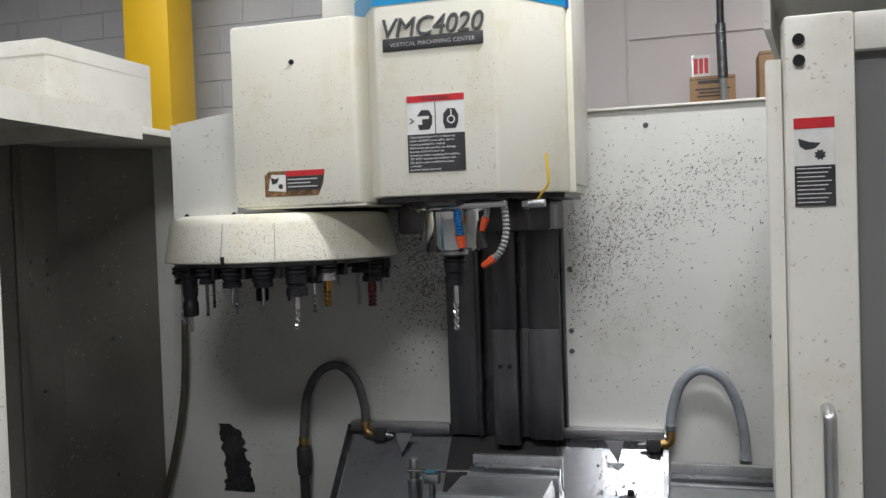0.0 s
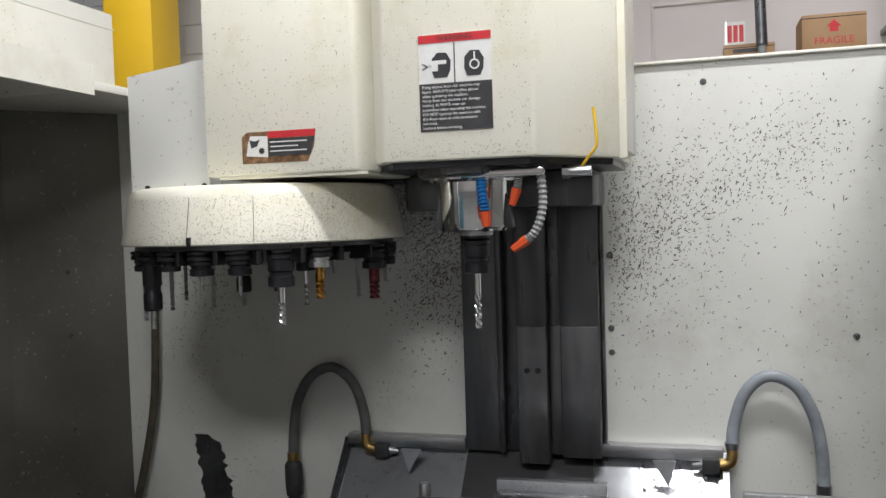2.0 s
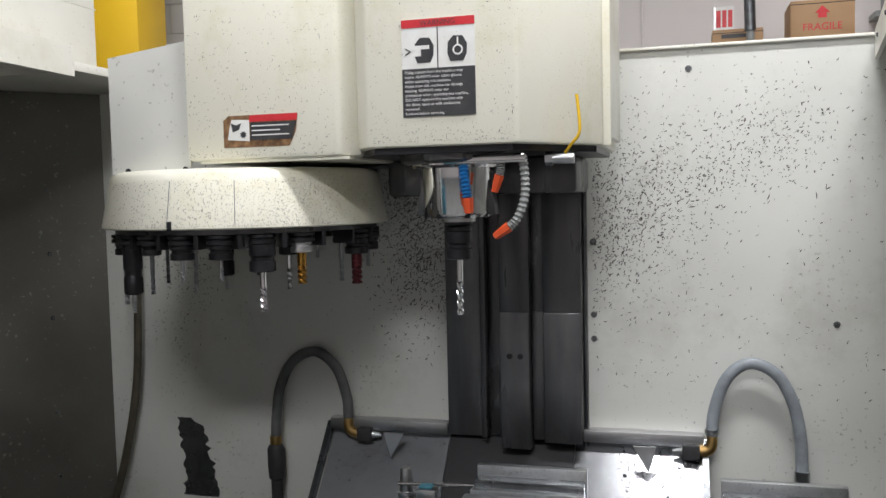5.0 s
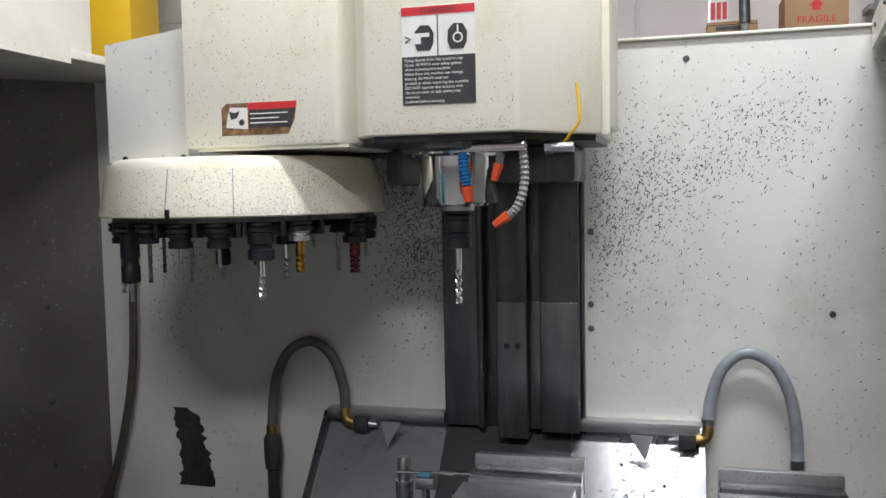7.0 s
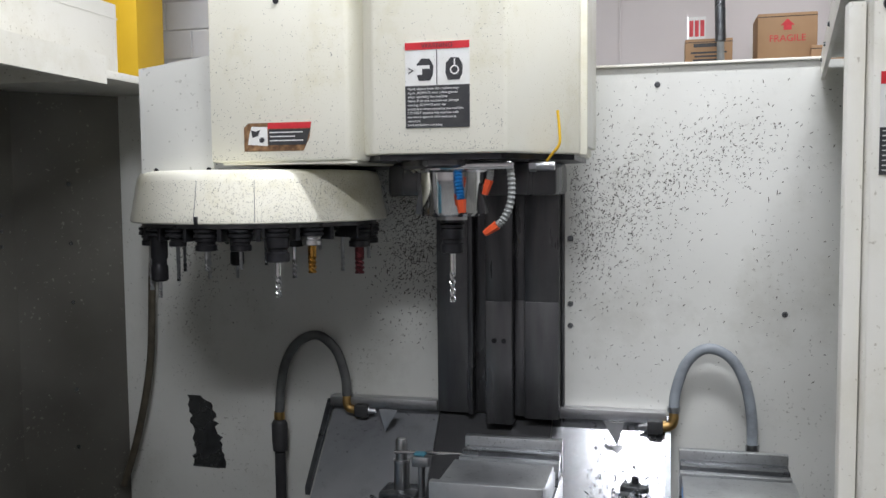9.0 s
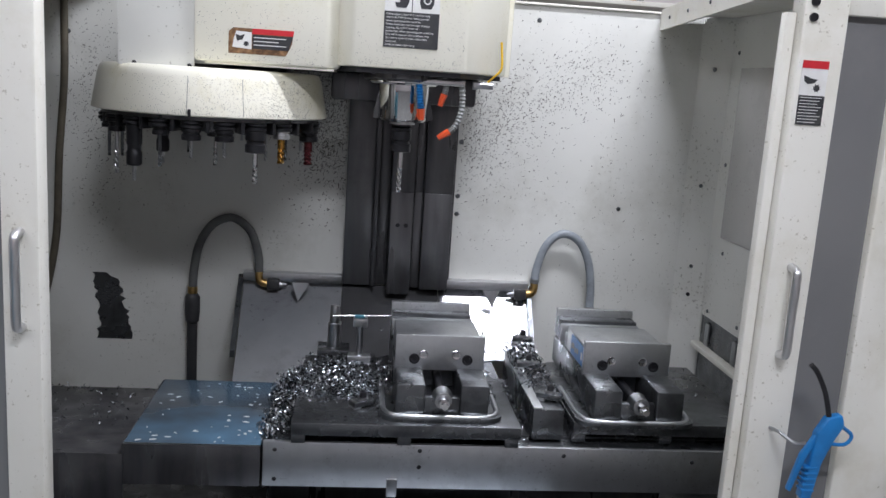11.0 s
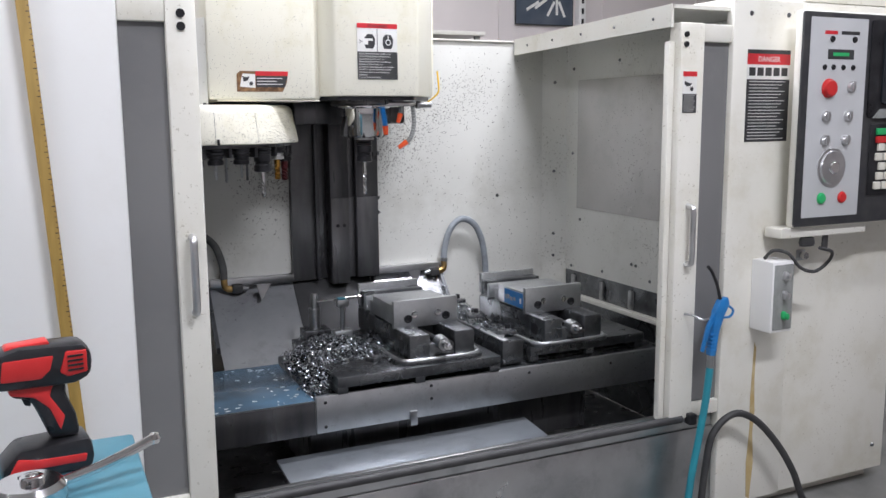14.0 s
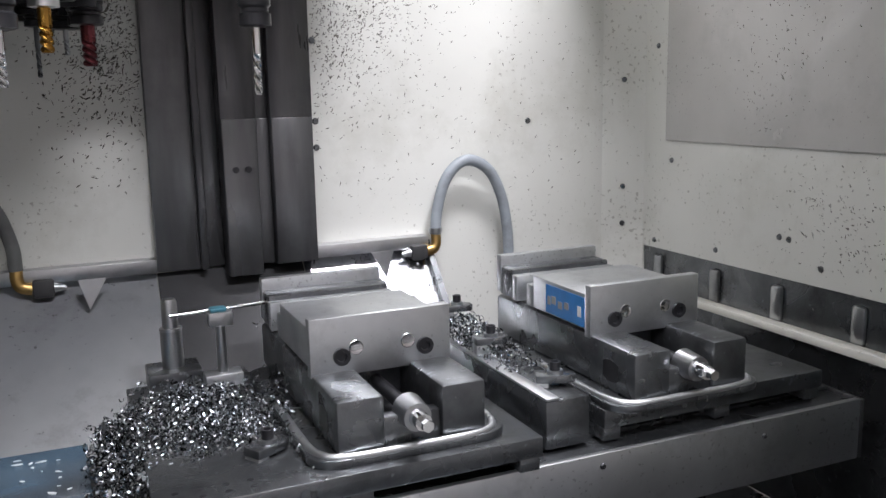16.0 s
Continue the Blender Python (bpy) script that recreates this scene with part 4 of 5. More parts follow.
part("sleeve", tube(bmesh.new(), [(0, 0, 0), (0.002, -0.01, -0.15), (0.0, -0.015, -0.35), (-0.02, -0.015, -0.6), (-0.035, -0.02, -0.9), (-0.085, -0.025, -1.15), (-0.15, -0.03, -1.35)], 0.013, n=10), CABLEB, cable)
part("gland", C((0, 0, -0.02), (0, 0, 0.02), 0.02, seg=16), STEEL, cable)
jbx = thing("junction_box", (-0.96, -0.02, 1.812), "small white junction box on top of the back panel", "junction box")
part("body", B(-0.085, 0.085, -0.05, 0.05, 0.0, 0.05, 0.005), WHITE, jbx)
part("lid", B(-0.087, 0.087, -0.052, 0.052, 0.05, 0.058, 0.003), WHITE, jbx)
# scraped patch of bare metal
pa = thing("scraped_patch", (-0.925, -0.0025, 0.52), "dark scraped patch of bare metal on the back panel", "patch")
random.seed(5)
pl, pr = [], []
for k in range(22):
    u = k / 21
    pl.append((-0.025 + 0.055 * math.sin(3 * u) * (1 - u) * 0.5 + random.uniform(-0.012, 0.004) - 0.01 * u, 0.25 * u))
    pr.append((0.095 - 0.075 * u ** 2 + random.uniform(-0.012, 0.014) * (0.4 + u), 0.25 * u))
part("bare_metal", prism(bmesh.new(), pl + pr[::-1], -0.001, 0.001, axis="y"), IRON, pa, smooth=False)

# ---- table, trays and way covers ----
tb = thing("machine_table", (0.48, -0.78, 0.49), "grey steel machine table with a bright front apron", "machine table")
part("body", B(-0.66, 0.69, -0.33, 0.36, 0.0, 0.115, 0.004), IRON, tb)
for k in range(3):
    y = -0.2 + 0.2 * k
    part("slot_rail", B(-0.66, 0.69, y - 0.05, y + 0.05, 0.115, 0.122, 0.002), IRON, tb)
part("apron", B(-0.68, 0.69, -0.352, -0.335, 0.0, 0.122, 0.003), GROUND_ST, tb, "bright scratched steel apron")
part("apron_tab", B(-0.362, -0.335, -0.366, -0.352, -0.02, 0.03, 0.003), STEEL, tb)
part("apron_end", B(0.69, 0.70, -0.352, 0.36, 0.0, 0.12, 0.002), DSTEEL, tb)
for x, z in ((-0.65, 0.10), (-0.65, 0.02), (-0.28, 0.105), (-0.28, 0.06), (0.45, 0.09), (0.1, 0.1)):
    screw(tb, (x, -0.352, z), (0, -1, 0), 0.006, BLACK)
sd = thing("saddle", (0.3, -0.75, 0.30), "dark machine saddle under the table", "machine part")
part("casting", B(-0.5, 0.6, -0.25, 0.5, 0.0, 0.19, 0.02), DSTEEL, sd)
fl = thing("sheet_cover", (0.13, -1.25, 0.45), "loose scratched steel cover sheet below the table", "cover sheet")
part("sheet", box(bmesh.new(), -0.43, 0.44, -0.15, 0.15, -0.004, 0.004, 0.002, m=pose(0, 0, 0, 4, 0, 0)), SATIN, fl)
part("front_lip", box(bmesh.new(), -0.43, 0.44, -0.155, -0.149, -0.03, 0.004, 0.002, m=pose(0, 0, 0, 4, 0, 0)), WETST, fl)
part("support", B(-0.35, 0.35, -0.12, 0.12, -0.15, -0.02, 0.004), DSTEEL, fl)

tr = thing("side_tray", (-0.37, -0.85, 0.50), "wet sheet tray with a blue reflection painted in and dried spots", "tray")
part("sheet", B(-0.165, 0.168, -0.29, 0.30, 0.104, 0.11, 0.002), WETTRAY, tr)
part("front_lip", B(-0.165, 0.168, -0.295, -0.29, 0.0, 0.11, 0.001), DSTEEL, tr, "dark folded front lip")
part("side_lip", B(-0.17, -0.165, -0.295, 0.30, 0.0, 0.108, 0.001), DSTEEL, tr)
part("bright_edge", B(-0.165, 0.168, -0.2965, -0.295, 0.107, 0.111), STEEL, tr)
random.seed(3)
bm = bmesh.new()
for k in range(70):
    e = random.random()
    x, y = random.uniform(-0.155, 0.155), random.uniform(-0.28, 0.28)
    if abs(x) < 0.10 and abs(y) < 0.13 and random.random() < 0.8:
        continue
    r = random.uniform(0.0016, 0.0058)
    a = random.uniform(0, 3.1)
    pts = []
    for q in range(9):
        t_ = 2 * math.pi * q / 9
        rr = r * random.uniform(0.7, 1.25)
        u, v = rr * 1.7 * math.cos(t_), rr * 0.8 * math.sin(t_)
        pts.append((x + u * math.cos(a) - v * math.sin(a), y + u * math.sin(a) + v * math.cos(a)))
    prism(bm, pts, 0.1102, 0.1112)
sp_ = part("dried_spots", bm, FOAM, tr, "pale dried coolant spots", False)
sp_["kind"] = "stuff"
tr2 = thing("side_tray", (-0.70, -0.85, 0.47), "dark wet sheet tray sprinkled with chips", "tray")
part("sheet", B(-0.30, 0.163, -0.29, 0.30, 0.104, 0.11, 0.002), DSTEEL, tr2)
part("front_lip", B(-0.30, 0.163, -0.295, -0.29, -0.03, 0.11, 0.001), DSTEEL, tr2)
mt = thing("cover_motor", (-1.06, -1.12, 0.58), "dark round end cap of a way cover beside the tray", "machine part", round_=True)
part("cap", lathe(bmesh.new(), [(0.01, -0.08), (0.05, -0.08), (0.06, -0.07), (0.06, 0.06), (0.05, 0.075), (0.01, 0.075)], seg=28), RUBBER, mt)
part("mount", B(-0.06, 0.06, -0.05, 0.05, -0.28, -0.08, 0.004), DSTEEL, mt)

# ---- fixture plates ----
def plate(loc, x0, x1, y0, y1, feet, label):
    p = thing("fixture_plate", loc, label, "fixture plate")
    part("slab", B(x0, x1, y0, y1, 0.022, 0.056, 0.003), IRON, p)
    for fx_ in feet:
        part("foot", B(fx_, fx_ + 0.035, y0 + 0.004, y1 - 0.01, 0.0, 0.022, 0.001), IRON, p)
    # raised black discs stand for the shade in the tapped holes
    for k in range(8):
        part("tapped_hole_shade", C((x0 + 0.03 + 0.035 * (k % 4), y0 + 0.03 + 0.03 * (k // 4), 0.0555), (x0 + 0.03 + 0.035 * (k % 4), y0 + 0.03 + 0.03 * (k // 4), 0.0567), 0.005, seg=10), BLACK, p)
    return p


plate((0.16, -0.78, 0.612), -0.29, 0.30, -0.365, 0.34, (-0.29, -0.02, 0.26), "thick steel fixture plate on feet, scattered with chips")
plate((0.85, -0.78, 0.612), -0.24, 0.26, -0.30, 0.34, (-0.24, 0.0, 0.22), "thick steel fixture plate on feet under the second vise")
bar = thing("parallel_bar", (0.545, -0.76, 0.612), "long steel bar between the vises, littered with chips", "bar")
part("bar", B(-0.045, 0.04, -0.31, 0.32, 0.0, 0.085, 0.003), IRON, bar)
part("rib", B(-0.045, -0.02, -0.31, 0.32, 0.085, 0.09, 0.001), GROUND_ST, bar)


def clamp(loc, turn):
    c = thing("toe_clamp", loc, "dark steel toe clamp with a black cap screw and washer", "clamp", "clamps by the vises", turn)
    part("strap", prism(bmesh.new(), [(-0.018, -0.034), (0.018, -0.034), (0.018, 0.018), (0.010, 0.034), (-0.010, 0.034), (-0.018, 0.018)], 0.02, 0.034, bev=0.002), IRON, c)
    part("heel_block", B(-0.016, 0.016, -0.034, -0.012, 0.0, 0.02, 0.002), GROUND_ST, c)
    part("washer", C((0, 0, 0.034), (0, 0, 0.04), 0.014, seg=18), STEEL, c)
    part("cap_screw", lathe(bmesh.new(), [(0.002, 0.04), (0.0095, 0.04), (0.0095, 0.055), (0.006, 0.055), (0.005, 0.048), (0.002, 0.048)], seg=16), BLACK, c)


clamp((0.055, -0.98, 0.668), -60)
clamp((0.555, -0.98, 0.702), -115)
clamp((0.535, -0.72, 0.702), -100)
clamp((0.555, -0.47, 0.702), -100)


# ---- vises ----
def vise(loc, label, blue):
    v = thing("machine_vise", loc, label, "vise", "vises on the table")
    pts = []
    for cx, cy, a0 in ((0.112, -0.288, -90), (0.112, 0.26, 0), (-0.112, 0.26, 90), (-0.112, -0.288, 180)):
        for q in range(6):
            a = radians(a0 + 18 * q)
            pts.append((cx + 0.05 * math.cos(a), cy + 0.05 * math.sin(a)))
    part("base_flange", prism(bmesh.new(), pts, 0.0, 0.014, bev=0.003), IRON, v, "rounded base flange")
    rim = [(0.152 * s, y, 0.014) for s, y in ((-1, 0.0), (-1, -0.12), (-1, -0.2))] + [(-0.146, -0.288, 0.014), (-0.11, -0.328, 0.014), (0, -0.332, 0.014), (0.11, -0.328, 0.014), (0.146, -0.288, 0.014)] + [(0.152, y, 0.014) for y in (-0.2, -0.12, 0.0)]
    part("flange_rim", tube(bmesh.new(), rim, 0.007, seg=10, n=5), GROUND_ST, v, "raised bright rim of the base")
    for s in (-1, 1):
        part("bed_rail", B(min(s * 0.122, s * 0.046), max(s * 0.122, s * 0.046), -0.325, 0.33, 0.0145, 0.10, 0.008), IRON, v)
    # slot floor and lead screw are black for the shade between the rails
    part("bed_floor_shade", B(-0.046, 0.046, -0.29, 0.33, 0.0145, 0.03), BLACK, v)
    part("front_bridge", B(-0.046, 0.046, -0.315, -0.285, 0.0145, 0.062, 0.003), IRON, v)
    part("slide", B(-0.118, 0.118, -0.125, 0.13, 0.104, 0.172, 0.003), GROUND_ST, v, "bright ground sliding jaw block")
    part("slide_step", B(-0.118, 0.118, 0.13, 0.165, 0.104, 0.150, 0.003), GROUND_ST, v)
    part("slide_keel", B(-0.044, 0.044, -0.1, 0.14, 0.035, 0.104), IRON, v)
    jw = part("jaw_plate", B(-0.122, 0.122, -0.150, -0.125, 0.093, 0.191, 0.002), GROUND_ST, v, "bright ground jaw plate")
    for x in (-0.07, 0.075):
        part("socket_screw", lathe(bmesh.new(), [(0.003, -0.001), (0.0145, -0.001), (0.0145, 0.007), (0.0085, 0.007), (0.0075, 0.001), (0.003, 0.001)], seg=18), BLACK, jw).matrix_basis = pose(x, -0.150, 0.125, 90, 0, 0)
    for x in (-0.045, 0.045):
        part("counterbore", lathe(bmesh.new(), [(0.002, 0.0), (0.0125, 0.0), (0.0125, 0.0008), (0.0115, 0.0016), (0.009, 0.0004), (0.002, 0.0004)], seg=18), CHROME, jw).matrix_basis = pose(x, -0.150, 0.137, 90, 0, 0)
    part("fixed_jaw", B(-0.12, 0.12, 0.235, 0.31, 0.104, 0.168, 0.004), IRON, v)
    part("rear_jaw_plate", B(-0.122, 0.122, 0.30, 0.325, 0.11, 0.191, 0.002), GROUND_ST, v)
    part("jaw_step", B(-0.122, 0.122, 0.21, 0.235, 0.104, 0.158, 0.002), GROUND_ST, v)
    part("screw_collar", cyl(bmesh.new(), (0, -0.345, 0.062), (0, -0.29, 0.062), 0.022, 0.026, seg=28), STEEL, v)
    part("screw_shaft", C((0, -0.375, 0.062), (0, -0.345, 0.062), 0.013, 0.015, seg=24), CHROME, v, "bright vise screw")
    part("hex_end", C((0, -0.398, 0.062), (0, -0.375, 0.062), 0.0095, seg=6), CHROME, v)
    part("lead_screw", C((0, -0.29, 0.062), (0, 0.2, 0.062), 0.012, seg=14), BLACK, v)
    # flat black patches stand for shade inside the cored openings
    for s in (-1, 1):
        pts = []
        for q in range(16):
            a = 2 * math.pi * q / 16
            pts.append((-0.235 + 0.04 * max(-0.75, min(0.75, math.cos(a) * 1.1)), 0.052 + 0.02 * math.sin(a)))
        part("core_hole_shade", prism(bmesh.new(), pts, min(s * 0.1225, s * 0.1205), max(s * 0.1225, s * 0.1205), axis="x"), BLACK, v, "black patch for the shade in a cored opening", False)
    if blue:
        part("maker_plate", B(-0.1195, -0.118, -0.118, 0.06, 0.108, 0.164), BLUEP, v, "blue maker's plate with pale shapes", False)
        for k, (a, b) in enumerate(((-0.105, -0.09), (-0.05, -0.03), (-0.02, 0.0), (0.01, 0.03), (0.036, 0.05))):
            part("plate_mark", B(-0.1202, -0.1195, a, b, 0.125 + 0.004 * (k % 2), 0.145 - 0.003 * (k % 3)), GREYP if k else LABEL_W, v, smooth=False)
    return v


vise((0.253, -0.78, 0.668), "grey steel machine vise with bright jaws, chips round its base", False)
vise((0.775, -0.785, 0.668), "grey steel machine vise with a blue maker's plate", True)

# stop post, clamp post and rod
ps = thing("stop_post", (-0.055, -0.46, 0.668), "round steel stop post standing in the chips", "post", round_=True)
part("sleeve", C((0, 0, 0.012), (0, 0, 0.085), 0.021, seg=24), STEEL, ps)
part("collar", C((0, 0, 0.085), (0, 0, 0.09), 0.022, seg=24), ALU, ps)
part("pin", lathe(bmesh.new(), [(0.004, 0.09), (0.015, 0.09), (0.015, 0.14), (0.012, 0.147), (0.004, 0.147)], seg=24), STEEL, ps)
part("foot_block", B(-0.05, 0.05, -0.05, 0.04, -0.03, 0.012, 0.003), IRON, ps)
cp = thing("work_stop", (0.03, -0.575, 0.668), "steel work stop with a thin cross rod", "work stop", round_=True)
part("post", C((0, 0, 0.02), (0, 0, 0.125), 0.009, seg=16), STEEL, cp)
part("clamp_block", B(-0.022, 0.022, -0.014, 0.014, 0.115, 0.142, 0.003), STEEL, cp)
part("foot_block", B(-0.035, 0.035, -0.02, 0.02, 0.0, 0.025, 0.003), GROUND_ST, cp)
part("rod", C((-0.085, 0.045, 0.132), (0.185, 0.06, 0.138), 0.0045, seg=12), CHROME, cp, "thin bright rod")
part("thumb_screw", B(-0.018, 0.012, -0.012, 0.012, 0.142, 0.15, 0.003), TEAL, cp)


# ---- chips ----
def curls(name, n, place, label, seed, scale=1.0):
    rnd = random.Random(seed)
    verts, faces = [], []
    for _ in range(n):
        p = place(rnd)
        if p is None:
            continue
        R = Euler((rnd.uniform(0, 6.3), rnd.uniform(0, 6.3), rnd.uniform(0, 6.3))).to_matrix()
        r, w, t1, pitch = rnd.uniform(0.0025, 0.0085) * scale, rnd.uniform(0.0012, 0.0032) * scale, rnd.uniform(1.5, 6.0), rnd.uniform(0.0, 0.003) * scale
        b0, k = len(verts), 6
        for q in range(k + 1):
            a = t1 * q / k
            for s in (-1, 1):
                v = R @ Vector((r * math.cos(a), r * math.sin(a), pitch * a + s * w * (1 - 0.5 * q / k))) + Vector(p)
                verts.append(v)
        for q in range(k):
            i = b0 + 2 * q
            faces.append((i, i + 1, i + 3, i + 2))
    me = bpy.data.meshes.new(name)
    me.from_pydata([tuple(metres(v)) for v in verts], [], faces)
    me.materials.append(CHIP)
    ob = new(name, me)
    return tagged(ob, label, "metal chips", kind="stuff")


def pile(rnd):
    x, y = rnd.gauss(-0.02, 0.08), rnd.gauss(-0.80, 0.13)
    if not (-0.19 < x < 0.125 and -1.10 < y < -0.5):
        return None
    h = 0.028 * math.exp(-((x + 0.02) / 0.09) ** 2 - ((y + 0.76) / 0.17) ** 2)
    base = 0.670 if x > -0.13 else 0.67 - (-0.13 - x) * 0.9
    return (x, y, base + 0.002 + h * rnd.random() ** 0.6)


curls("chip_pile", 3000, pile, "heap of bright curly metal chips on the fixture plate", 11, 0.8)


def side_fall(rnd):
    x, y = rnd.gauss(-0.165, 0.022), rnd.uniform(-1.10, -0.62)
    if x < -0.215:
        return None
    return (x, y, 0.615 + 0.03 * rnd.random() + max(0, (x + 0.19)) * 0.6)


curls("chip_pile", 1100, side_fall, "bright metal chips fallen beside the fixture plate", 12)


def bar_chips(rnd):
    x, y = rnd.uniform(0.50, 0.59), rnd.gauss(-0.62, 0.13)
    return (x, y, 0.702 + 0.018 * rnd.random() ** 2) if -1.0 < y < -0.44 else None


curls("chip_pile", 900, bar_chips, "bright metal chips lying on the bar between the vises", 13)
curls("chip_pile", 260, lambda r: (r.uniform(0.46, 0.50), r.uniform(-1.1, -0.6), 0.616 + 0.01 * r.random()), "loose metal chips between bar and vise", 14)
curls("chip_pile", 260, lambda r: (r.uniform(0.10, 0.40), r.uniform(-1.10, -1.075), 0.686 + 0.006 * r.random()) if r.random() < 0.4 else (r.choice((0.105, 0.40)) + r.uniform(-0.012, 0.012), r.uniform(-1.05, -0.7), 0.688 + 0.008 * r.random()), "metal chips caught on the vise base", 15)
curls("chip_pile", 170, lambda r: (r.uniform(0.42, 0.63), -0.02 - (u := r.random()) * 0.3, 0.775 - 0.168 * u), "metal chips on the splash plate", 16)
curls("chip_pile", 240, lambda r: (r.gauss(0.25, 0.07), r.uniform(-0.60, -0.48), 0.775 + 0.01 * r.random()), "fine chips on the rear of the vise", 17, 0.6)
curls("chip_pile", 260, lambda r: (r.uniform(-0.98, -0.56), r.uniform(-1.12, -0.6), 0.583), "chips scattered over the dark tray", 18, 0.8)
curls("chip_pile", 160, lambda r: (r.uniform(0.92, 1.1), r.uniform(-1.0, -0.55), 0.671), "chips beside the second vise", 19, 0.7)


def flecks(name, n, place, label, seed, axis, size=1.0):
    rnd = random.Random(seed)
    verts, faces = [], []
    for _ in range(n):
        p = place(rnd)
        if p is None:
            continue
        a, L, w = rnd.gauss(0.9, 0.7), size * (0.001 + 0.005 * rnd.random() ** 2.2) * (2 if rnd.random() < 0.04 else 1), size * rnd.uniform(0.0006, 0.0017)
        u, v = (math.cos(a), math.sin(a)), (-math.sin(a), math.cos(a))
        b0 = len(verts)
        for s, q, d in ((-1, 0, 0.0), (-0.2, 1, 0.0), (1, 0.3, 0.0), (0.2, -1, 0.0), (0.1, 0.1, 0.0012)):
            du, dv = u[0] * s * L + v[0] * q * w, u[1] * s * L + v[1] * q * w
            verts.append((p[0] + du, p[1] - 0.0004 - d, p[2] + dv) if axis == "y" else (p[0] - 0.0004 - d, p[1] + du, p[2] + dv))
        faces += [(b0, b0 + 1, b0 + 4), (b0 + 1, b0 + 2, b0 + 4), (b0 + 2, b0 + 3, b0 + 4), (b0 + 3, b0, b0 + 4)]
    me = bpy.data.meshes.new(name)
    me.from_pydata([tuple(metres(v)) for v in verts], [], faces)
    me.materials.append(FLECK)
    return tagged(new(name, me), label, "metal flecks", kind="stuff")


def wall_right_area(r):
    if r.random() < 0.14:
        return (r.uniform(0.36, 1.15), 0, r.uniform(0.9, 1.78))
    if r.random() < 0.55:
        return (0.35 + abs(r.gauss(0.0, 0.14)), 0, r.gauss(1.40, 0.14))
    t_ = r.random()
    return (0.37 + 0.55 * t_ + r.gauss(0, 0.05), 0, 1.22 + 0.4 * math.sqrt(t_) + r.gauss(0, 0.07))


def inside(f, x0, x1, z0, z1):
    def g(r):
        p = f(r)
        return p if x0 < p[0] < x1 and z0 < p[2] < z1 else None
    return g


flecks("wall_flecks", 2300, inside(wall_right_area, 0.345, 1.2, 0.85, 1.8), "dark metal flecks stuck to the back panel", 21, "y", 1.08)
flecks("wall_flecks", 2600, inside(lambda r: (r.gauss(-0.14, 0.07), -0.0055, r.gauss(1.40, 0.15)), -0.6, -0.065, 0.95, 1.8), "dark metal flecks stuck beside the column", 22, "y", 1.2)
flecks("wall_flecks", 1100, inside(lambda r: (r.gauss(-0.93, 0.07), 0, r.gauss(1.37, 0.16)), -1.09, -0.6, 0.9, 1.8), "dark metal flecks stuck to the back panel", 23, "y")
WARP[0] = False
flecks("wall_flecks", 260, lambda r: (1.31, r.gauss(-0.82, 0.10), r.gauss(0.88, 0.08)), "dark metal flecks on the side panel", 24, "x")
flecks("wall_flecks", 200, lambda r: (1.301, r.gauss(-0.62, 0.10), r.gauss(1.27, 0.12)), "dark metal flecks on the window sheet", 25, "x")
flecks("head_flecks", 620, lambda r: (r.uniform(-0.045, 0.268), HY - 0.001, HZ + 0.01 + 0.38 * r.random() ** 2.2), "tiny dark flecks on the spindle head", 26, "y", 0.45)
WARP[0] = True
flecks("cover_flecks", 620, lambda r: (r.uniform(-0.43, -0.1), -0.7605, 1.555 + 0.35 * r.random() ** 2), "tiny dark flecks on the tool changer cover", 27, "y", 0.45)


WARP[0] = False


def drum_place(r):
    a = radians(r.triangular(232, 336, 312))
    return (a, 0.006 + 0.105 * r.random() ** 1.5)


rnd = random.Random(31)
verts, faces = [], []
for _ in range(1500):
    a, h = drum_place(rnd)
    R_ = CR + 0.0012 - 0.0183 * (h - 0.008) / 0.097
    L, w = rnd.uniform(0.0006, 0.0019), rnd.uniform(0.0003, 0.0007)
    b0 = len(verts)
    for s, q, d in ((-1, 0, 0), (0, 1, 0), (1, 0, 0), (0, -1, 0), (0, 0, 0.0012)):
        aa, rr = a + s * w / R_, R_ + d
        verts.append((CX + rr * math.cos(aa), CY + rr * math.sin(aa), CZ + h + q * L))
    faces += [(b0, b0 + 1, b0 + 4), (b0 + 1, b0 + 2, b0 + 4), (b0 + 2, b0 + 3, b0 + 4), (b0 + 3, b0, b0 + 4)]
me = bpy.data.meshes.new("drum_flecks")
me.from_pydata(verts, [], faces)
me.materials.append(FLECK)
tagged(new("drum_flecks", me), "dark flecks stuck to the carousel drum", "metal flecks", kind="stuff")

# ---- right-hand front: pendant, switch box, air gun, hoses ----
pn = thing("control_pendant", (1.345, -1.50, 1.085), "black control pendant with screen and keys on an arm", "control panel", size=(1.19, 0.6, 1.19))
part("housing", B(-0.012, 0.87, 0.006, 0.07, 0.0, 0.625, 0.01), CREAM, pn, "off-white steel housing")
part("front_frame", B(-0.02, 0.875, -0.012, 0.006, 0.004, 0.62, 0.006), LABEL_K, pn, "black front frame")
kp = part("button_panel", B(0.005, 0.235, -0.016, -0.012, 0.03, 0.605, 0.003), SILVERP, pn, "silver button panel")
part("maker_mark", B(0.06, 0.11, -0.0168, -0.016, 0.558, 0.568), LABEL_R, kp, smooth=False)
part("print_bar", B(0.125, 0.2, -0.0168, -0.016, 0.558, 0.568), LABEL_K, kp, smooth=False)
part("display", B(0.075, 0.18, -0.019, -0.016, 0.488, 0.516, 0.002), LABEL_K, kp, "small dark display")
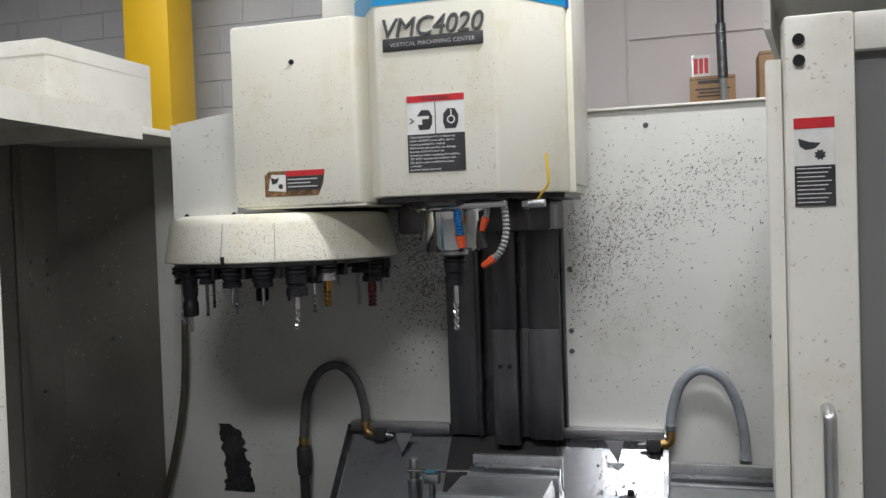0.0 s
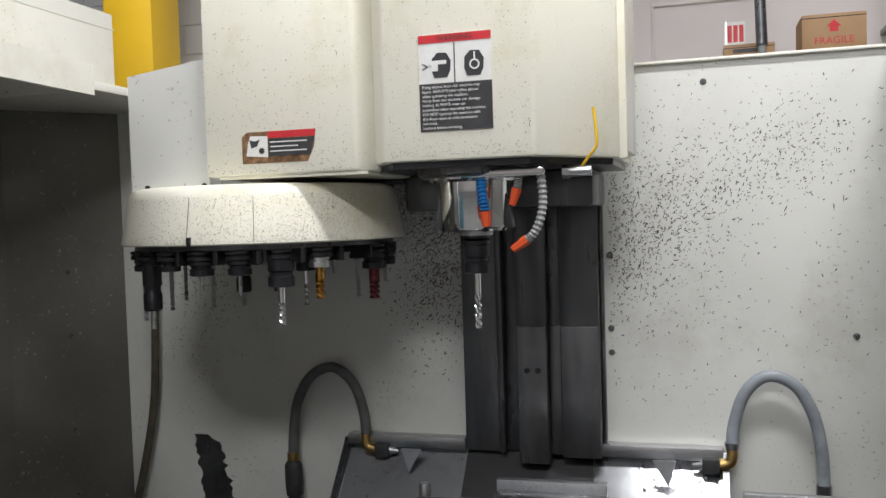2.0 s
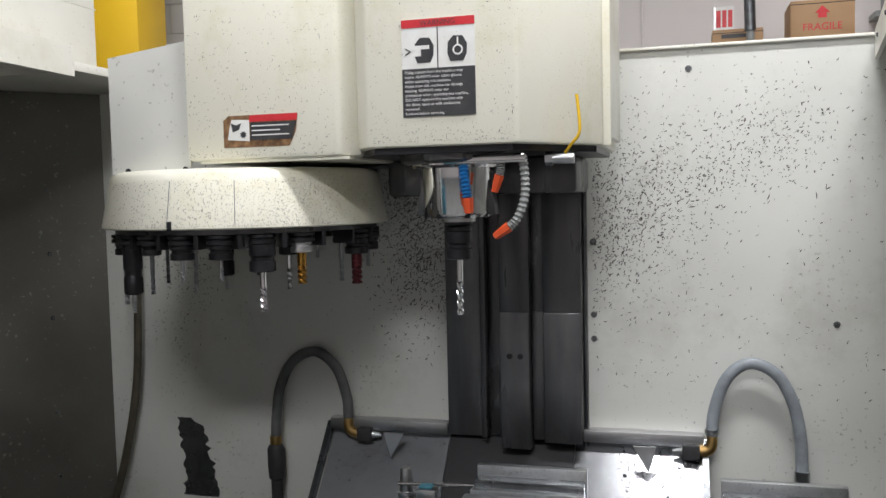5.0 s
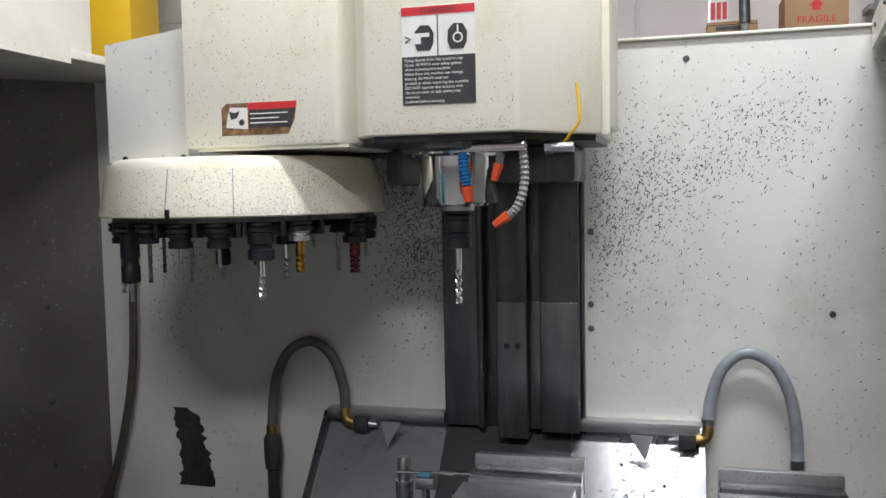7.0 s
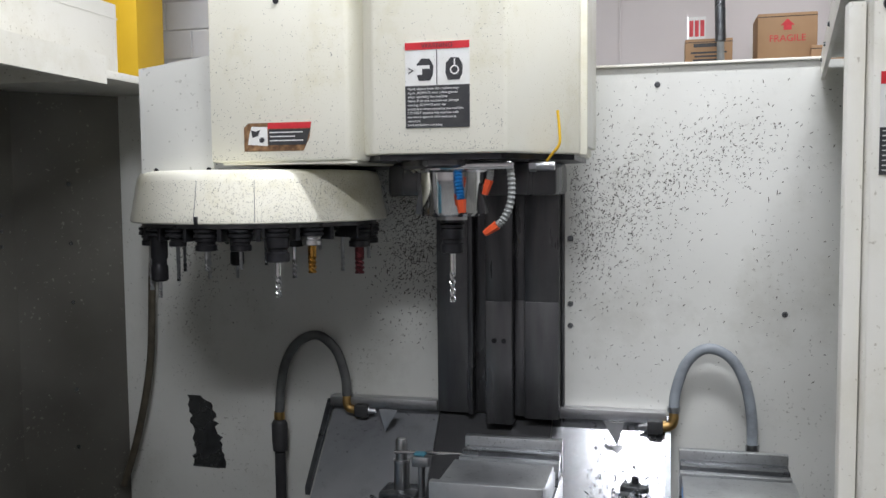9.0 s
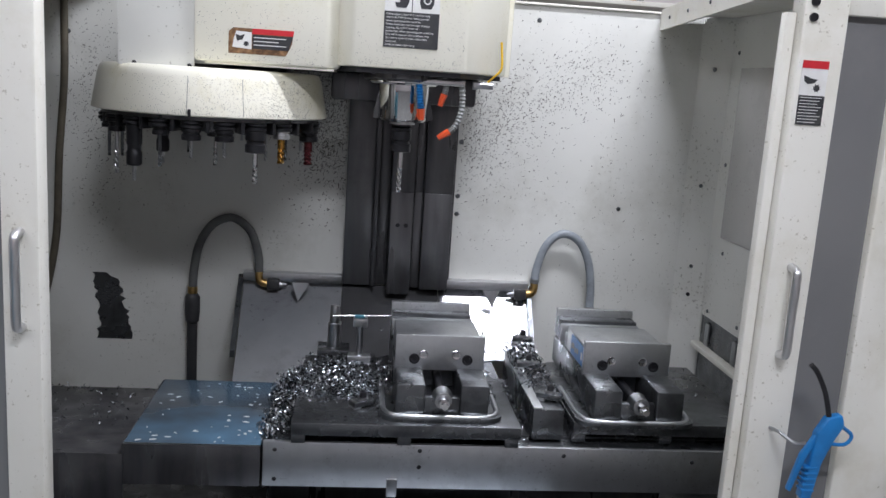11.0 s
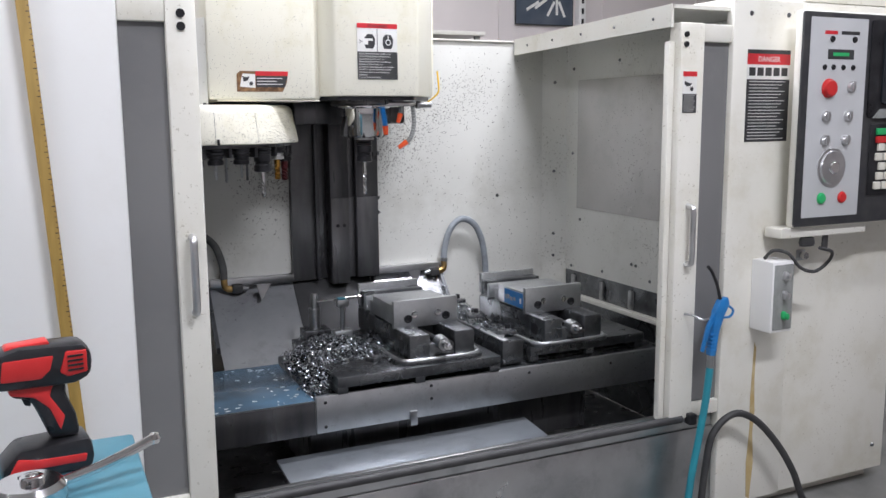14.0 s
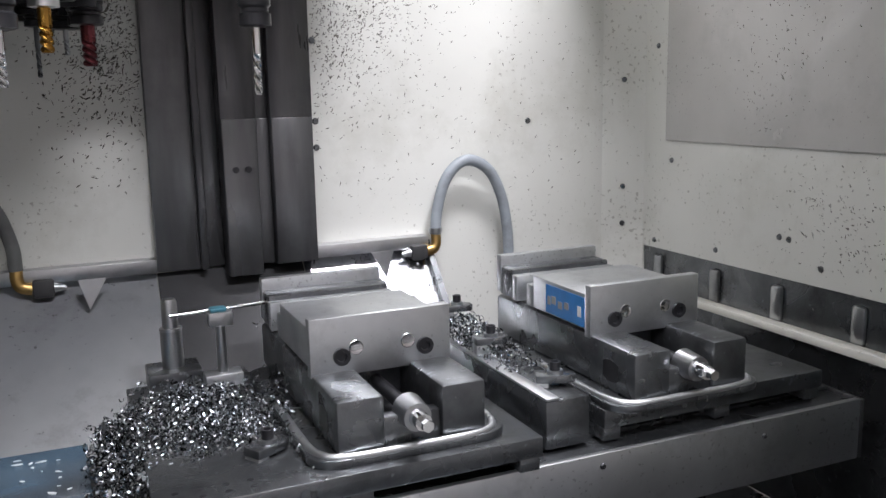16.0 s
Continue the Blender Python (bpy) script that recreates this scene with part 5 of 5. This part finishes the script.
part("digits", B(0.095, 0.16, -0.0196, -0.019, 0.497, 0.507), GREENP, kp, smooth=False)


def knob(x, z, r, d, mat, name, label=""):
    b = lathe(bmesh.new(), [(0.001, 0.0), (r * 1.15, 0.0), (r * 1.15, d * 0.25), (r, d * 0.3), (r * 0.94, d * 0.9), (r * 0.8, d), (0.001, d)], seg=24)
    o = part(name, b, mat, kp, label)
    o.matrix_basis = pose(x, -0.016, z, 90, 0, 0)
    return o


knob(0.085, 0.405, 0.024, 0.03, REDP, "stop_button", "red mushroom stop button")
for x, z in ((0.175, 0.41), (0.08, 0.325), (0.17, 0.325), (0.08, 0.255), (0.165, 0.255)):
    knob(x, z, 0.014, 0.022, ALU, "knob")
    part("pointer_bar", B(x - 0.004, x + 0.004, -0.046, -0.036, z - 0.014, z + 0.014, 0.001), ALU, kp)
for x in (0.065, 0.1, 0.14, 0.18):
    knob(x, 0.465, 0.007, 0.008, BLACK, "toggle")
for x in (0.09, 0.18):
    knob(x, 0.545, 0.008, 0.01, BLACK, "key_switch")
hw = knob(0.115, 0.175, 0.05, 0.02, ALU, "hand_wheel", "silver hand wheel")
knob(0.115, 0.175, 0.02, 0.032, CHROME, "wheel_hub")
knob(0.08, 0.085, 0.015, 0.014, GREENP, "start_button", "green button")
knob(0.165, 0.085, 0.015, 0.014, REDP, "halt_button", "red button")
mo = part("screen_bezel", B(0.25, 0.86, -0.022, -0.012, 0.32, 0.605, 0.008), BLACK, pn)
part("screen", B(0.30, 0.80, -0.026, -0.022, 0.36, 0.575, 0.012), SCREEN, mo, "dark green-grey tube screen with rows of pale text")
bm = bmesh.new()
for k in range(9):
    n_ = 3 + (k * 5) % 4
    x = 0.33 + (0.05 if k < 3 else 0)
    for q in range(n_):
        w = 0.018 + 0.012 * ((k + q) % 3)
        box(bm, x, x + w, -0.0275, -0.0262, 0.545 - 0.019 * k, 0.554 - 0.019 * k)
        x += w + 0.01
rows_ = part("screen_rows", bm, PHOS, mo, "pale rows of unreadable text", False)
rows_["kind"] = "stuff"
part("screen_sill", prism(bmesh.new(), [(0.27, 0.318), (0.85, 0.318), (0.82, 0.345), (0.30, 0.345)], -0.034, -0.022, axis="y"), GREYP, mo, "grey sloping sill under the screen", False)
kb = part("keyboard_tray", B(0.27, 0.86, -0.02, -0.012, 0.085, 0.30, 0.004), BLACK, pn)
kme = bpy.data.meshes.new("key")
bm = box(bmesh.new(), -0.0135, 0.0135, -0.016, 0, -0.0115, 0.0115, 0.003)
bm.to_mesh(kme)
bm.free()
kme.materials.append(KEY)
for rr in range(5):
    for q in range(15):
        o = new("key", kme)
        o.parent = kb
        o.location = (0.305 + 0.0345 * q + 0.008 * (rr % 3), -0.02, 0.115 + 0.029 * rr)
for nm, z, mt_ in (("green_key", 0.268, GREENP), ("red_key", 0.244, REDP)):
    part(nm, B(0.29, 0.345, -0.04, -0.02, z, z + 0.02, 0.003), mt_, kb)
part("counter", B(0.37, 0.5, -0.016, -0.012, 0.02, 0.055), LABEL_K, pn)
bm = bmesh.new()
for k in range(5):
    box(bm, 0.378 + 0.022 * k, 0.392 + 0.022 * k, -0.0175, -0.016, 0.028, 0.048)
part("counter_digits", bm, REDGLOW, pn, "glowing red counter digits", False)
part("bracket", B(-0.05, 0.3, 0.02, 0.15, -0.03, 0.0, 0.004), CREAM, pn, "off-white bracket under the pendant")
part("arm", B(0.10, 0.2, 0.07, 0.27, -0.03, 0.02, 0.006), CREAM, pn)
part("clamp_knob", lathe(bmesh.new(), [(0.004, -0.06), (0.026, -0.06), (0.03, -0.05), (0.026, -0.035), (0.01, -0.03), (0.004, -0.03)], c=(0.07, 0.05, 0), seg=20), RUBBER, pn)
part("cable_plug", C((0.145, 0.05, -0.075), (0.145, 0.05, -0.03), 0.012, seg=14), RUBBER, pn)

sb = thing("switch_box", (1.29, -1.40, 0.718), "small white switch box with push buttons on the front panel", "switch box", size=(0.7, 1.2, 1.13))
part("body", B(-0.07, 0.07, -0.085, 0, 0, 0.225, 0.006), WHITE, sb)
part("face", B(0.071, 0.073, -0.08, -0.004, 0.006, 0.219), GREYP, sb)
fc = part("button_plate", B(-0.06, 0.066, -0.0875, -0.085, 0.01, 0.215, 0.002), GREYP, sb, "grey button plate")
for z, mt_ in ((0.18, ALU), (0.12, ALU), (0.055, GREENP)):
    o = part("push_button", lathe(bmesh.new(), [(0.001, 0), (0.014, 0), (0.014, 0.008), (0.010, 0.01), (0.010, 0.02), (0.001, 0.022)], seg=18), mt_, fc)
    o.matrix_basis = pose(0.005, -0.0875, z, 90, 0, 0)
cb = thing("control_cable", (1.26, -1.42, 0.975), "thin dark cable looping from switch box to pendant", "cable")
part("cable", tube(bmesh.new(), [(0.0, -0.02, 0.0), (0.02, -0.04, 0.03), (0.07, -0.06, 0.02), (0.11, -0.08, -0.03), (0.16, -0.10, -0.045), (0.2, -0.12, -0.01), (0.18, -0.15, 0.03), (0.11, -0.16, 0.05)], 0.006, seg=10, n=6), RUBBER, cb)
jb = thing("cable_gland", (1.49, -1.386, 0.965), "small metal cable fitting on the front panel", "fitting")
part("flange", B(-0.02, 0.02, -0.006, 0.0, -0.02, 0.02, 0.002), STEEL, jb)
part("nut", C((0, -0.03, 0), (0, -0.006, 0), 0.014, seg=6), CHROME, jb)

gx, gz = 1.03, 0.661
gun = thing("air_gun", (gx, -1.46, gz), "blue plastic air gun hanging from a hook by the door", "air gun")
gun.scale = (0.85, 0.85, 0.85)
part("body", prism(bmesh.new(), [(-0.035, 0.0), (-0.005, -0.005), (0.012, 0.1), (0.035, 0.16), (0.06, 0.205), (0.05, 0.235), (0.012, 0.225), (-0.012, 0.18), (-0.02, 0.1)], -0.015, 0.015, bev=0.005, axis="y"), BLUEP, gun)
part("trigger", prism(bmesh.new(), [(-0.07, 0.02), (-0.06, 0.015), (-0.03, 0.11), (0.0, 0.17), (-0.01, 0.18), (-0.045, 0.12)], -0.008, 0.008, bev=0.003, axis="y"), BLUEP, gun)
part("guard", tube(bmesh.new(), [(0.058, 0, 0.2), (0.09, 0, 0.175), (0.075, 0, 0.15), (0.03, 0, 0.15)], 0.005, seg=8, n=5), BLUEP, gun)
part("nozzle", tube(bmesh.new(), [(0.02, 0, 0.225), (0.0, 0, 0.29), (-0.03, 0, 0.345), (-0.05, 0, 0.365)], 0.007, seg=10, n=5), BLACK, gun, "bent black nozzle")
part("connector", C((-0.02, 0, -0.06), (-0.02, 0, 0.0), 0.014, seg=14), STEEL, gun)
for k in range(5):
    part("grip_rib", box(bmesh.new(), -0.034, 0.0, -0.0165, 0.0165, 0.02 + 0.016 * k, 0.026 + 0.016 * k, 0.001), BLUEP, gun)
hk = thing("hook", (0.945, -1.40, 0.80), "thin wire hook on the door post", "hook")
part("wire", tube(bmesh.new(), [(0, 0, 0), (0.01, -0.03, 0.0), (0.03, -0.055, -0.012), (0.055, -0.062, -0.01)], 0.004, seg=8, n=5), STEEL, hk)
ah = thing("air_hose", (gx, -1.46, 0), "teal air hose hanging down from the air gun", "hose")
part("hose", tube(bmesh.new(), [(-0.017, 0, 0.615), (-0.03, 0, 0.5), (-0.05, 0.005, 0.36), (-0.075, 0.01, 0.2), (-0.08, 0.01, 0.05), (-0.02, -0.05, 0.014), (0.1, -0.12, 0.014)], 0.013, n=8), TEALH, ah)
bh = thing("air_hose", (1.08, -1.45, 0), "black rubber hose looped over the sill to the floor", "hose")
part("hose", tube(bmesh.new(), [(-0.08, 0.0, 0.05), (-0.06, 0.0, 0.25), (-0.03, 0.0, 0.37), (0.05, -0.01, 0.43), (0.14, -0.02, 0.40), (0.24, -0.03, 0.3), (0.32, -0.04, 0.18), (0.38, -0.05, 0.05), (0.45, -0.08, 0.016), (0.6, -0.1, 0.016)], 0.0125, n=8), RUBBER, bh)

# ---- tool cart at the left with drill and ratchet ----
ct = thing("tool_cart", (-1.32, -2.28, 0), "teal painted steel tool cart beside the machine", "tool cart", size=(1, 1.25, 0.957))
part("carcass", B(-0.55, 0.38, -0.18, 0.06, 0.1, 0.975, 0.008), TEAL, ct)
part("top_tray", B(-0.56, 0.39, -0.19, 0.07, 0.975, 0.993, 0.006), TEAL, ct)
for k in range(4):
    d_ = part("drawer", B(-0.53, 0.36, -0.188, -0.18, 0.14 + 0.21 * k, 0.33 + 0.21 * k, 0.004), TEAL, ct)
    part("drawer_pull", B(-0.4, 0.23, -0.2, -0.188, 0.3 + 0.21 * k, 0.318 + 0.21 * k, 0.003), ALU, d_)
for x in (-0.48, 0.31):
    for y in (-0.13, 0.01):
        part("caster", C((x - 0.015, y, 0.05), (x + 0.015, y, 0.05), 0.05, seg=20), RUBBER, ct)
dr_ = thing("cordless_drill", (-1.06, -2.30, 0.951), "red and black cordless drill standing on its battery", "drill", turn=8)
part("battery", prism(bmesh.new(), [(-0.07, 0.0), (0.055, 0.0), (0.06, 0.02), (0.055, 0.05), (-0.045, 0.048), (-0.07, 0.022)], -0.036, 0.036, bev=0.008, axis="y"), BLACK, dr_)
part("battery_panel", prism(bmesh.new(), [(-0.066, 0.006), (-0.03, 0.006), (-0.024, 0.016), (0.045, 0.014), (0.048, 0.026), (-0.022, 0.03), (-0.048, 0.036)], -0.0385, 0.0385, bev=0.002, axis="y"), REDP, dr_, "red battery panel")
part("handle", prism(bmesh.new(), [(0.002, 0.05), (0.044, 0.05), (0.040, 0.085), (0.026, 0.12), (0.03, 0.138), (-0.05, 0.138), (-0.048, 0.122), (-0.024, 0.118), (-0.012, 0.09)], -0.019, 0.019, bev=0.008, axis="y"), BLACK, dr_)
part("handle_panel", prism(bmesh.new(), [(0.016, 0.062), (0.024, 0.085), (0.004, 0.12), (0.01, 0.136), (-0.052, 0.139), (-0.05, 0.128), (-0.018, 0.12), (0.002, 0.1)], -0.0205, 0.0205, bev=0.003, axis="y"), REDP, dr_)
part("motor_housing", prism(bmesh.new(), [(-0.07, 0.138), (0.04, 0.134), (0.06, 0.142), (0.066, 0.155), (0.066, 0.182), (0.055, 0.197), (-0.035, 0.2), (-0.068, 0.192)], -0.030, 0.030, bev=0.010, axis="y"), BLACK, dr_, "black rubbered housing")
part("side_panel", prism(bmesh.new(), [(-0.062, 0.152), (-0.008, 0.150), (0.006, 0.162), (0.012, 0.184), (-0.058, 0.184)], -0.032, 0.032, bev=0.003, axis="y"), REDP, dr_, "red side panel")
part("rear_panel", prism(bmesh.new(), [(0.018, 0.156), (0.03, 0.148), (0.058, 0.152), (0.058, 0.186), (0.028, 0.188)], -0.032, 0.032, bev=0.003, axis="y"), REDP, dr_, "red vented panel")
part("top_panel", prism(bmesh.new(), [(-0.055, 0.19), (-0.02, 0.194), (0.01, 0.196), (0.008, 0.204), (-0.05, 0.201)], -0.016, 0.016, bev=0.003, axis="y"), REDP, dr_)
for k in range(4):
    part("vent_slot", box(bmesh.new(), 0.03, 0.052, -0.0335, 0.0335, 0.157 + 0.007 * k, 0.160 + 0.007 * k), BLACK, dr_)
part("clutch_collar", C((-0.1, 0, 0.167), (-0.075, 0, 0.167), 0.024, 0.029, seg=24), ALU, dr_, "grey clutch collar")
part("chuck", C((-0.15, 0, 0.167), (-0.1, 0, 0.167), 0.018, 0.027, seg=20), BLACK, dr_)
part("trigger", prism(bmesh.new(), [(-0.03, 0.108), (-0.022, 0.105), (-0.018, 0.134), (-0.04, 0.134)], -0.01, 0.01, bev=0.002, axis="y"), BLACK, dr_)
rt = thing("ratchet_wrench", (-1.045, -2.42, 0.962), "polished chrome ratchet wrench lying on the cart", "wrench", turn=14)
part("handle", tube(bmesh.new(), [(0.0, 0, 0.012), (0.05, 0, 0.02), (0.09, 0, 0.03), (0.13, 0, 0.042)], 0.0075, seg=14, n=5), CHROME, rt)
part("ball_end", lathe(bmesh.new(), [(0.001, -0.009), (0.007, -0.007), (0.0095, 0), (0.007, 0.007), (0.001, 0.009)], c=(0.134, 0, 0.043), seg=16), CHROME, rt)
part("head", lathe(bmesh.new(), [(0.004, -0.01), (0.044, -0.01), (0.05, -0.002), (0.05, 0.016), (0.042, 0.024), (0.004, 0.024)], c=(-0.045, 0, 0), seg=32), CHROME, rt, "round ratchet head")
part("selector", lathe(bmesh.new(), [(0.006, 0.024), (0.016, 0.024), (0.016, 0.03), (0.013, 0.032), (0.008, 0.032), (0.006, 0.026)], c=(-0.04, 0, 0), seg=20), CHROME, rt)
# black disc in place of the shaded socket recess
part("socket_hole_shade", C((-0.04, 0, 0.0235), (-0.04, 0, 0.0265), 0.006, seg=12), BLACK, rt)
for y in (-0.02, 0.02):
    part("cover_screw", C((-0.05, y, 0.0238), (-0.05, y, 0.0255), 0.004, seg=12), DSTEEL, rt)

# ---- things behind the machine ----
sh = thing("storage_rack", (1.25, 2.55, 0), "plain steel rack behind the machine", "rack")
part("shelf", B(-0.85, 0.85, -0.28, 0.28, 2.08, 2.11, 0.003), CREAM, sh)
for x in (-0.82, 0.78):
    for y in (-0.25, 0.22):
        part("upright", B(x, x + 0.04, y, y + 0.03, 0, 2.08), GREYP, sh)


def carton(loc, w, d, h, label, turn=0.0):
    c = thing("cardboard_box", loc, label, "box", "boxes behind the machine", turn)
    part("carton", B(-w / 2, w / 2, -d / 2, d / 2, 0, h, 0.004), CARD, c)
    part("tape", B(-w / 2 - 0.001, w / 2 + 0.001, -0.03, 0.03, h - 0.001, h + 0.001), KEY, c)
    part("flap_gap", B(-w / 2 - 0.0006, w / 2 + 0.0006, -d / 2 - 0.0006, -d / 2 + 0.02, h - 0.02, h - 0.016), BLACK, c)
    return c


c1 = carton((0.86, 2.5, 2.11), 0.25, 0.2, 0.17, "small brown carton with dark printed bars")
for k, (w, z) in enumerate(((0.16, 0.125), (0.19, 0.09), (0.15, 0.07), (0.17, 0.05))):
    part("print_bar", B(-w / 2, w / 2, -0.1012, -0.1, z, z + (0.02 if k == 0 else 0.01)), LABEL_K, c1, smooth=False)
c2 = carton((1.26, 2.5, 2.11), 0.30, 0.28, 0.28, "brown cardboard carton marked fragile")
letters("print", "FRAGILE", 0.05, on_front(0.0, -0.1405, 0.13), LABEL_R, c2, 0.0005, "CENTER")
part("arrow_mark", prism(bmesh.new(), [(-0.02, 0.19), (0.02, 0.19), (0.02, 0.215), (0.035, 0.215), (0.0, 0.25), (-0.035, 0.215), (-0.02, 0.215)], -0.1408, -0.14, axis="y"), LABEL_R, c2, smooth=False)
carton((1.52, 2.45, 2.11), 0.30, 0.2, 0.10, "low brown carton beside the fragile box", 4)
sg = thing("red_sign", (0.80, 2.56, 2.11), "small white card with red figures on a stick", "sign")
part("card", B(-0.05, 0.05, -0.002, 0.002, 0.19, 0.32), LABEL_W, sg)
for k in range(3):
    part("red_mark", B(-0.04 + 0.03 * k, -0.018 + 0.03 * k, -0.004, -0.002, 0.21, 0.30), LABEL_R, sg)
part("stick", B(-0.052, -0.044, -0.004, 0.004, 0.0, 0.32), ALU, sg)
po = thing("hanging_pole", (0.97, 2.3, 1.7), "grey steel pole with a dark joint behind the machine", "pole")
part("pole", C((0, 0, -1.7), (-0.06, 0, 0.75), 0.02, seg=16), GREYP, po)
part("joint", C((-0.055, 0, 0.55), (-0.062, 0, 0.85), 0.028, seg=16), IRON, po)
part("hanger", C((-0.062, 0, 0.85), (-0.062, 0, 2.6), 0.02, seg=16), BLACK, po)
eb = thing("electrical_box", (-3.15, 2.86, 2.75), "grey electrical box with conduit on the block wall", "electrical box")
part("body", B(-0.14, 0.14, -0.12, 0.07, 0, 0.3, 0.008), GREYP, eb)
part("conduit", C((0, 0.0, -2.75), (0, 0.0, 0), 0.03, seg=14), GREYP, eb)
part("upper_conduit", C((0, 0.0, 0.3), (0, 0.0, 1.5), 0.02, seg=14), GREYP, eb)
pt_ = thing("poster", (2.71, 2.883, 2.255), "dark framed poster with orange heading and pale tool drawings", "poster")
part("frame", B(-0.01, 0.57, -0.012, 0.0, -0.01, 0.42, 0.003), LABEL_K, pt_)
part("print", B(0, 0.56, -0.014, -0.012, 0, 0.41), POSTER, pt_, smooth=False)
letters("heading", "Maintenance", 0.075, on_front(0.05, -0.0145, 0.28), POSTER_O, pt_, 0.0005)
for k, (x, z, a) in enumerate(((0.16, 0.1, 30), (0.24, 0.12, 35), (0.34, 0.08, 60), (0.40, 0.1, 90), (0.45, 0.08, 115))):
    part("tool_drawing", box(bmesh.new(), -0.07, 0.07, -0.0155, -0.014, -0.012, 0.012, 0, m=pose(x, 0, z + 0.05, 0, -a, 0)), LABEL_W, pt_, smooth=False)
part("orange_device", B(0.47, 0.53, -0.0155, -0.014, 0.22, 0.36), POSTER_O, pt_, smooth=False)
for k, x in enumerate((1.62, 1.80)):
    pp = thing("pipe", (x, 2.7, 0), "grey vertical service pipe in front of the wall", "pipe", "service pipes")
    part("pipe", C((0, 0, 0), (0, 0, 4.3), 0.03, seg=16), GREYP, pp)
    part("bracket", B(-0.05, 0.05, 0.02, 0.2, 2.35, 2.38), GREYP, pp)
st_ = thing("slotted_strut", (3.35, 2.86, 0), "slotted white steel strut on the wall", "strut")
part("channel", B(-0.035, 0.035, -0.03, 0.04, 0, 4.3, 0.004), WHITE, st_)
# black bars on the face stand for the shade in the slots
for k in range(14):
    part("slot_shade", B(-0.012, 0.012, -0.032, -0.029, 1.9 + 0.09 * k, 1.95 + 0.09 * k), BLACK, st_)
wb = thing("workbench", (3.2, 0.6, 0), "off-white steel bench cabinet on thin legs beyond the machine", "bench")
part("cabinet", B(-0.8, 2.2, -0.5, 0.5, 0.24, 1.05, 0.01), CREAM, wb)
part("top", B(-0.83, 2.23, -0.53, 0.53, 1.05, 1.09, 0.006), CREAM, wb)
# plain black block fills the space between the legs
part("black_base_block", B(-0.7, 2.1, -0.3, 0.45, 0.05, 0.24), BLACK, wb)
for x in (-0.7, 0.4, 1.5):
    part("leg", B(x, x + 0.05, -0.47, -0.42, 0, 0.24, 0.003), WHITE, wb)
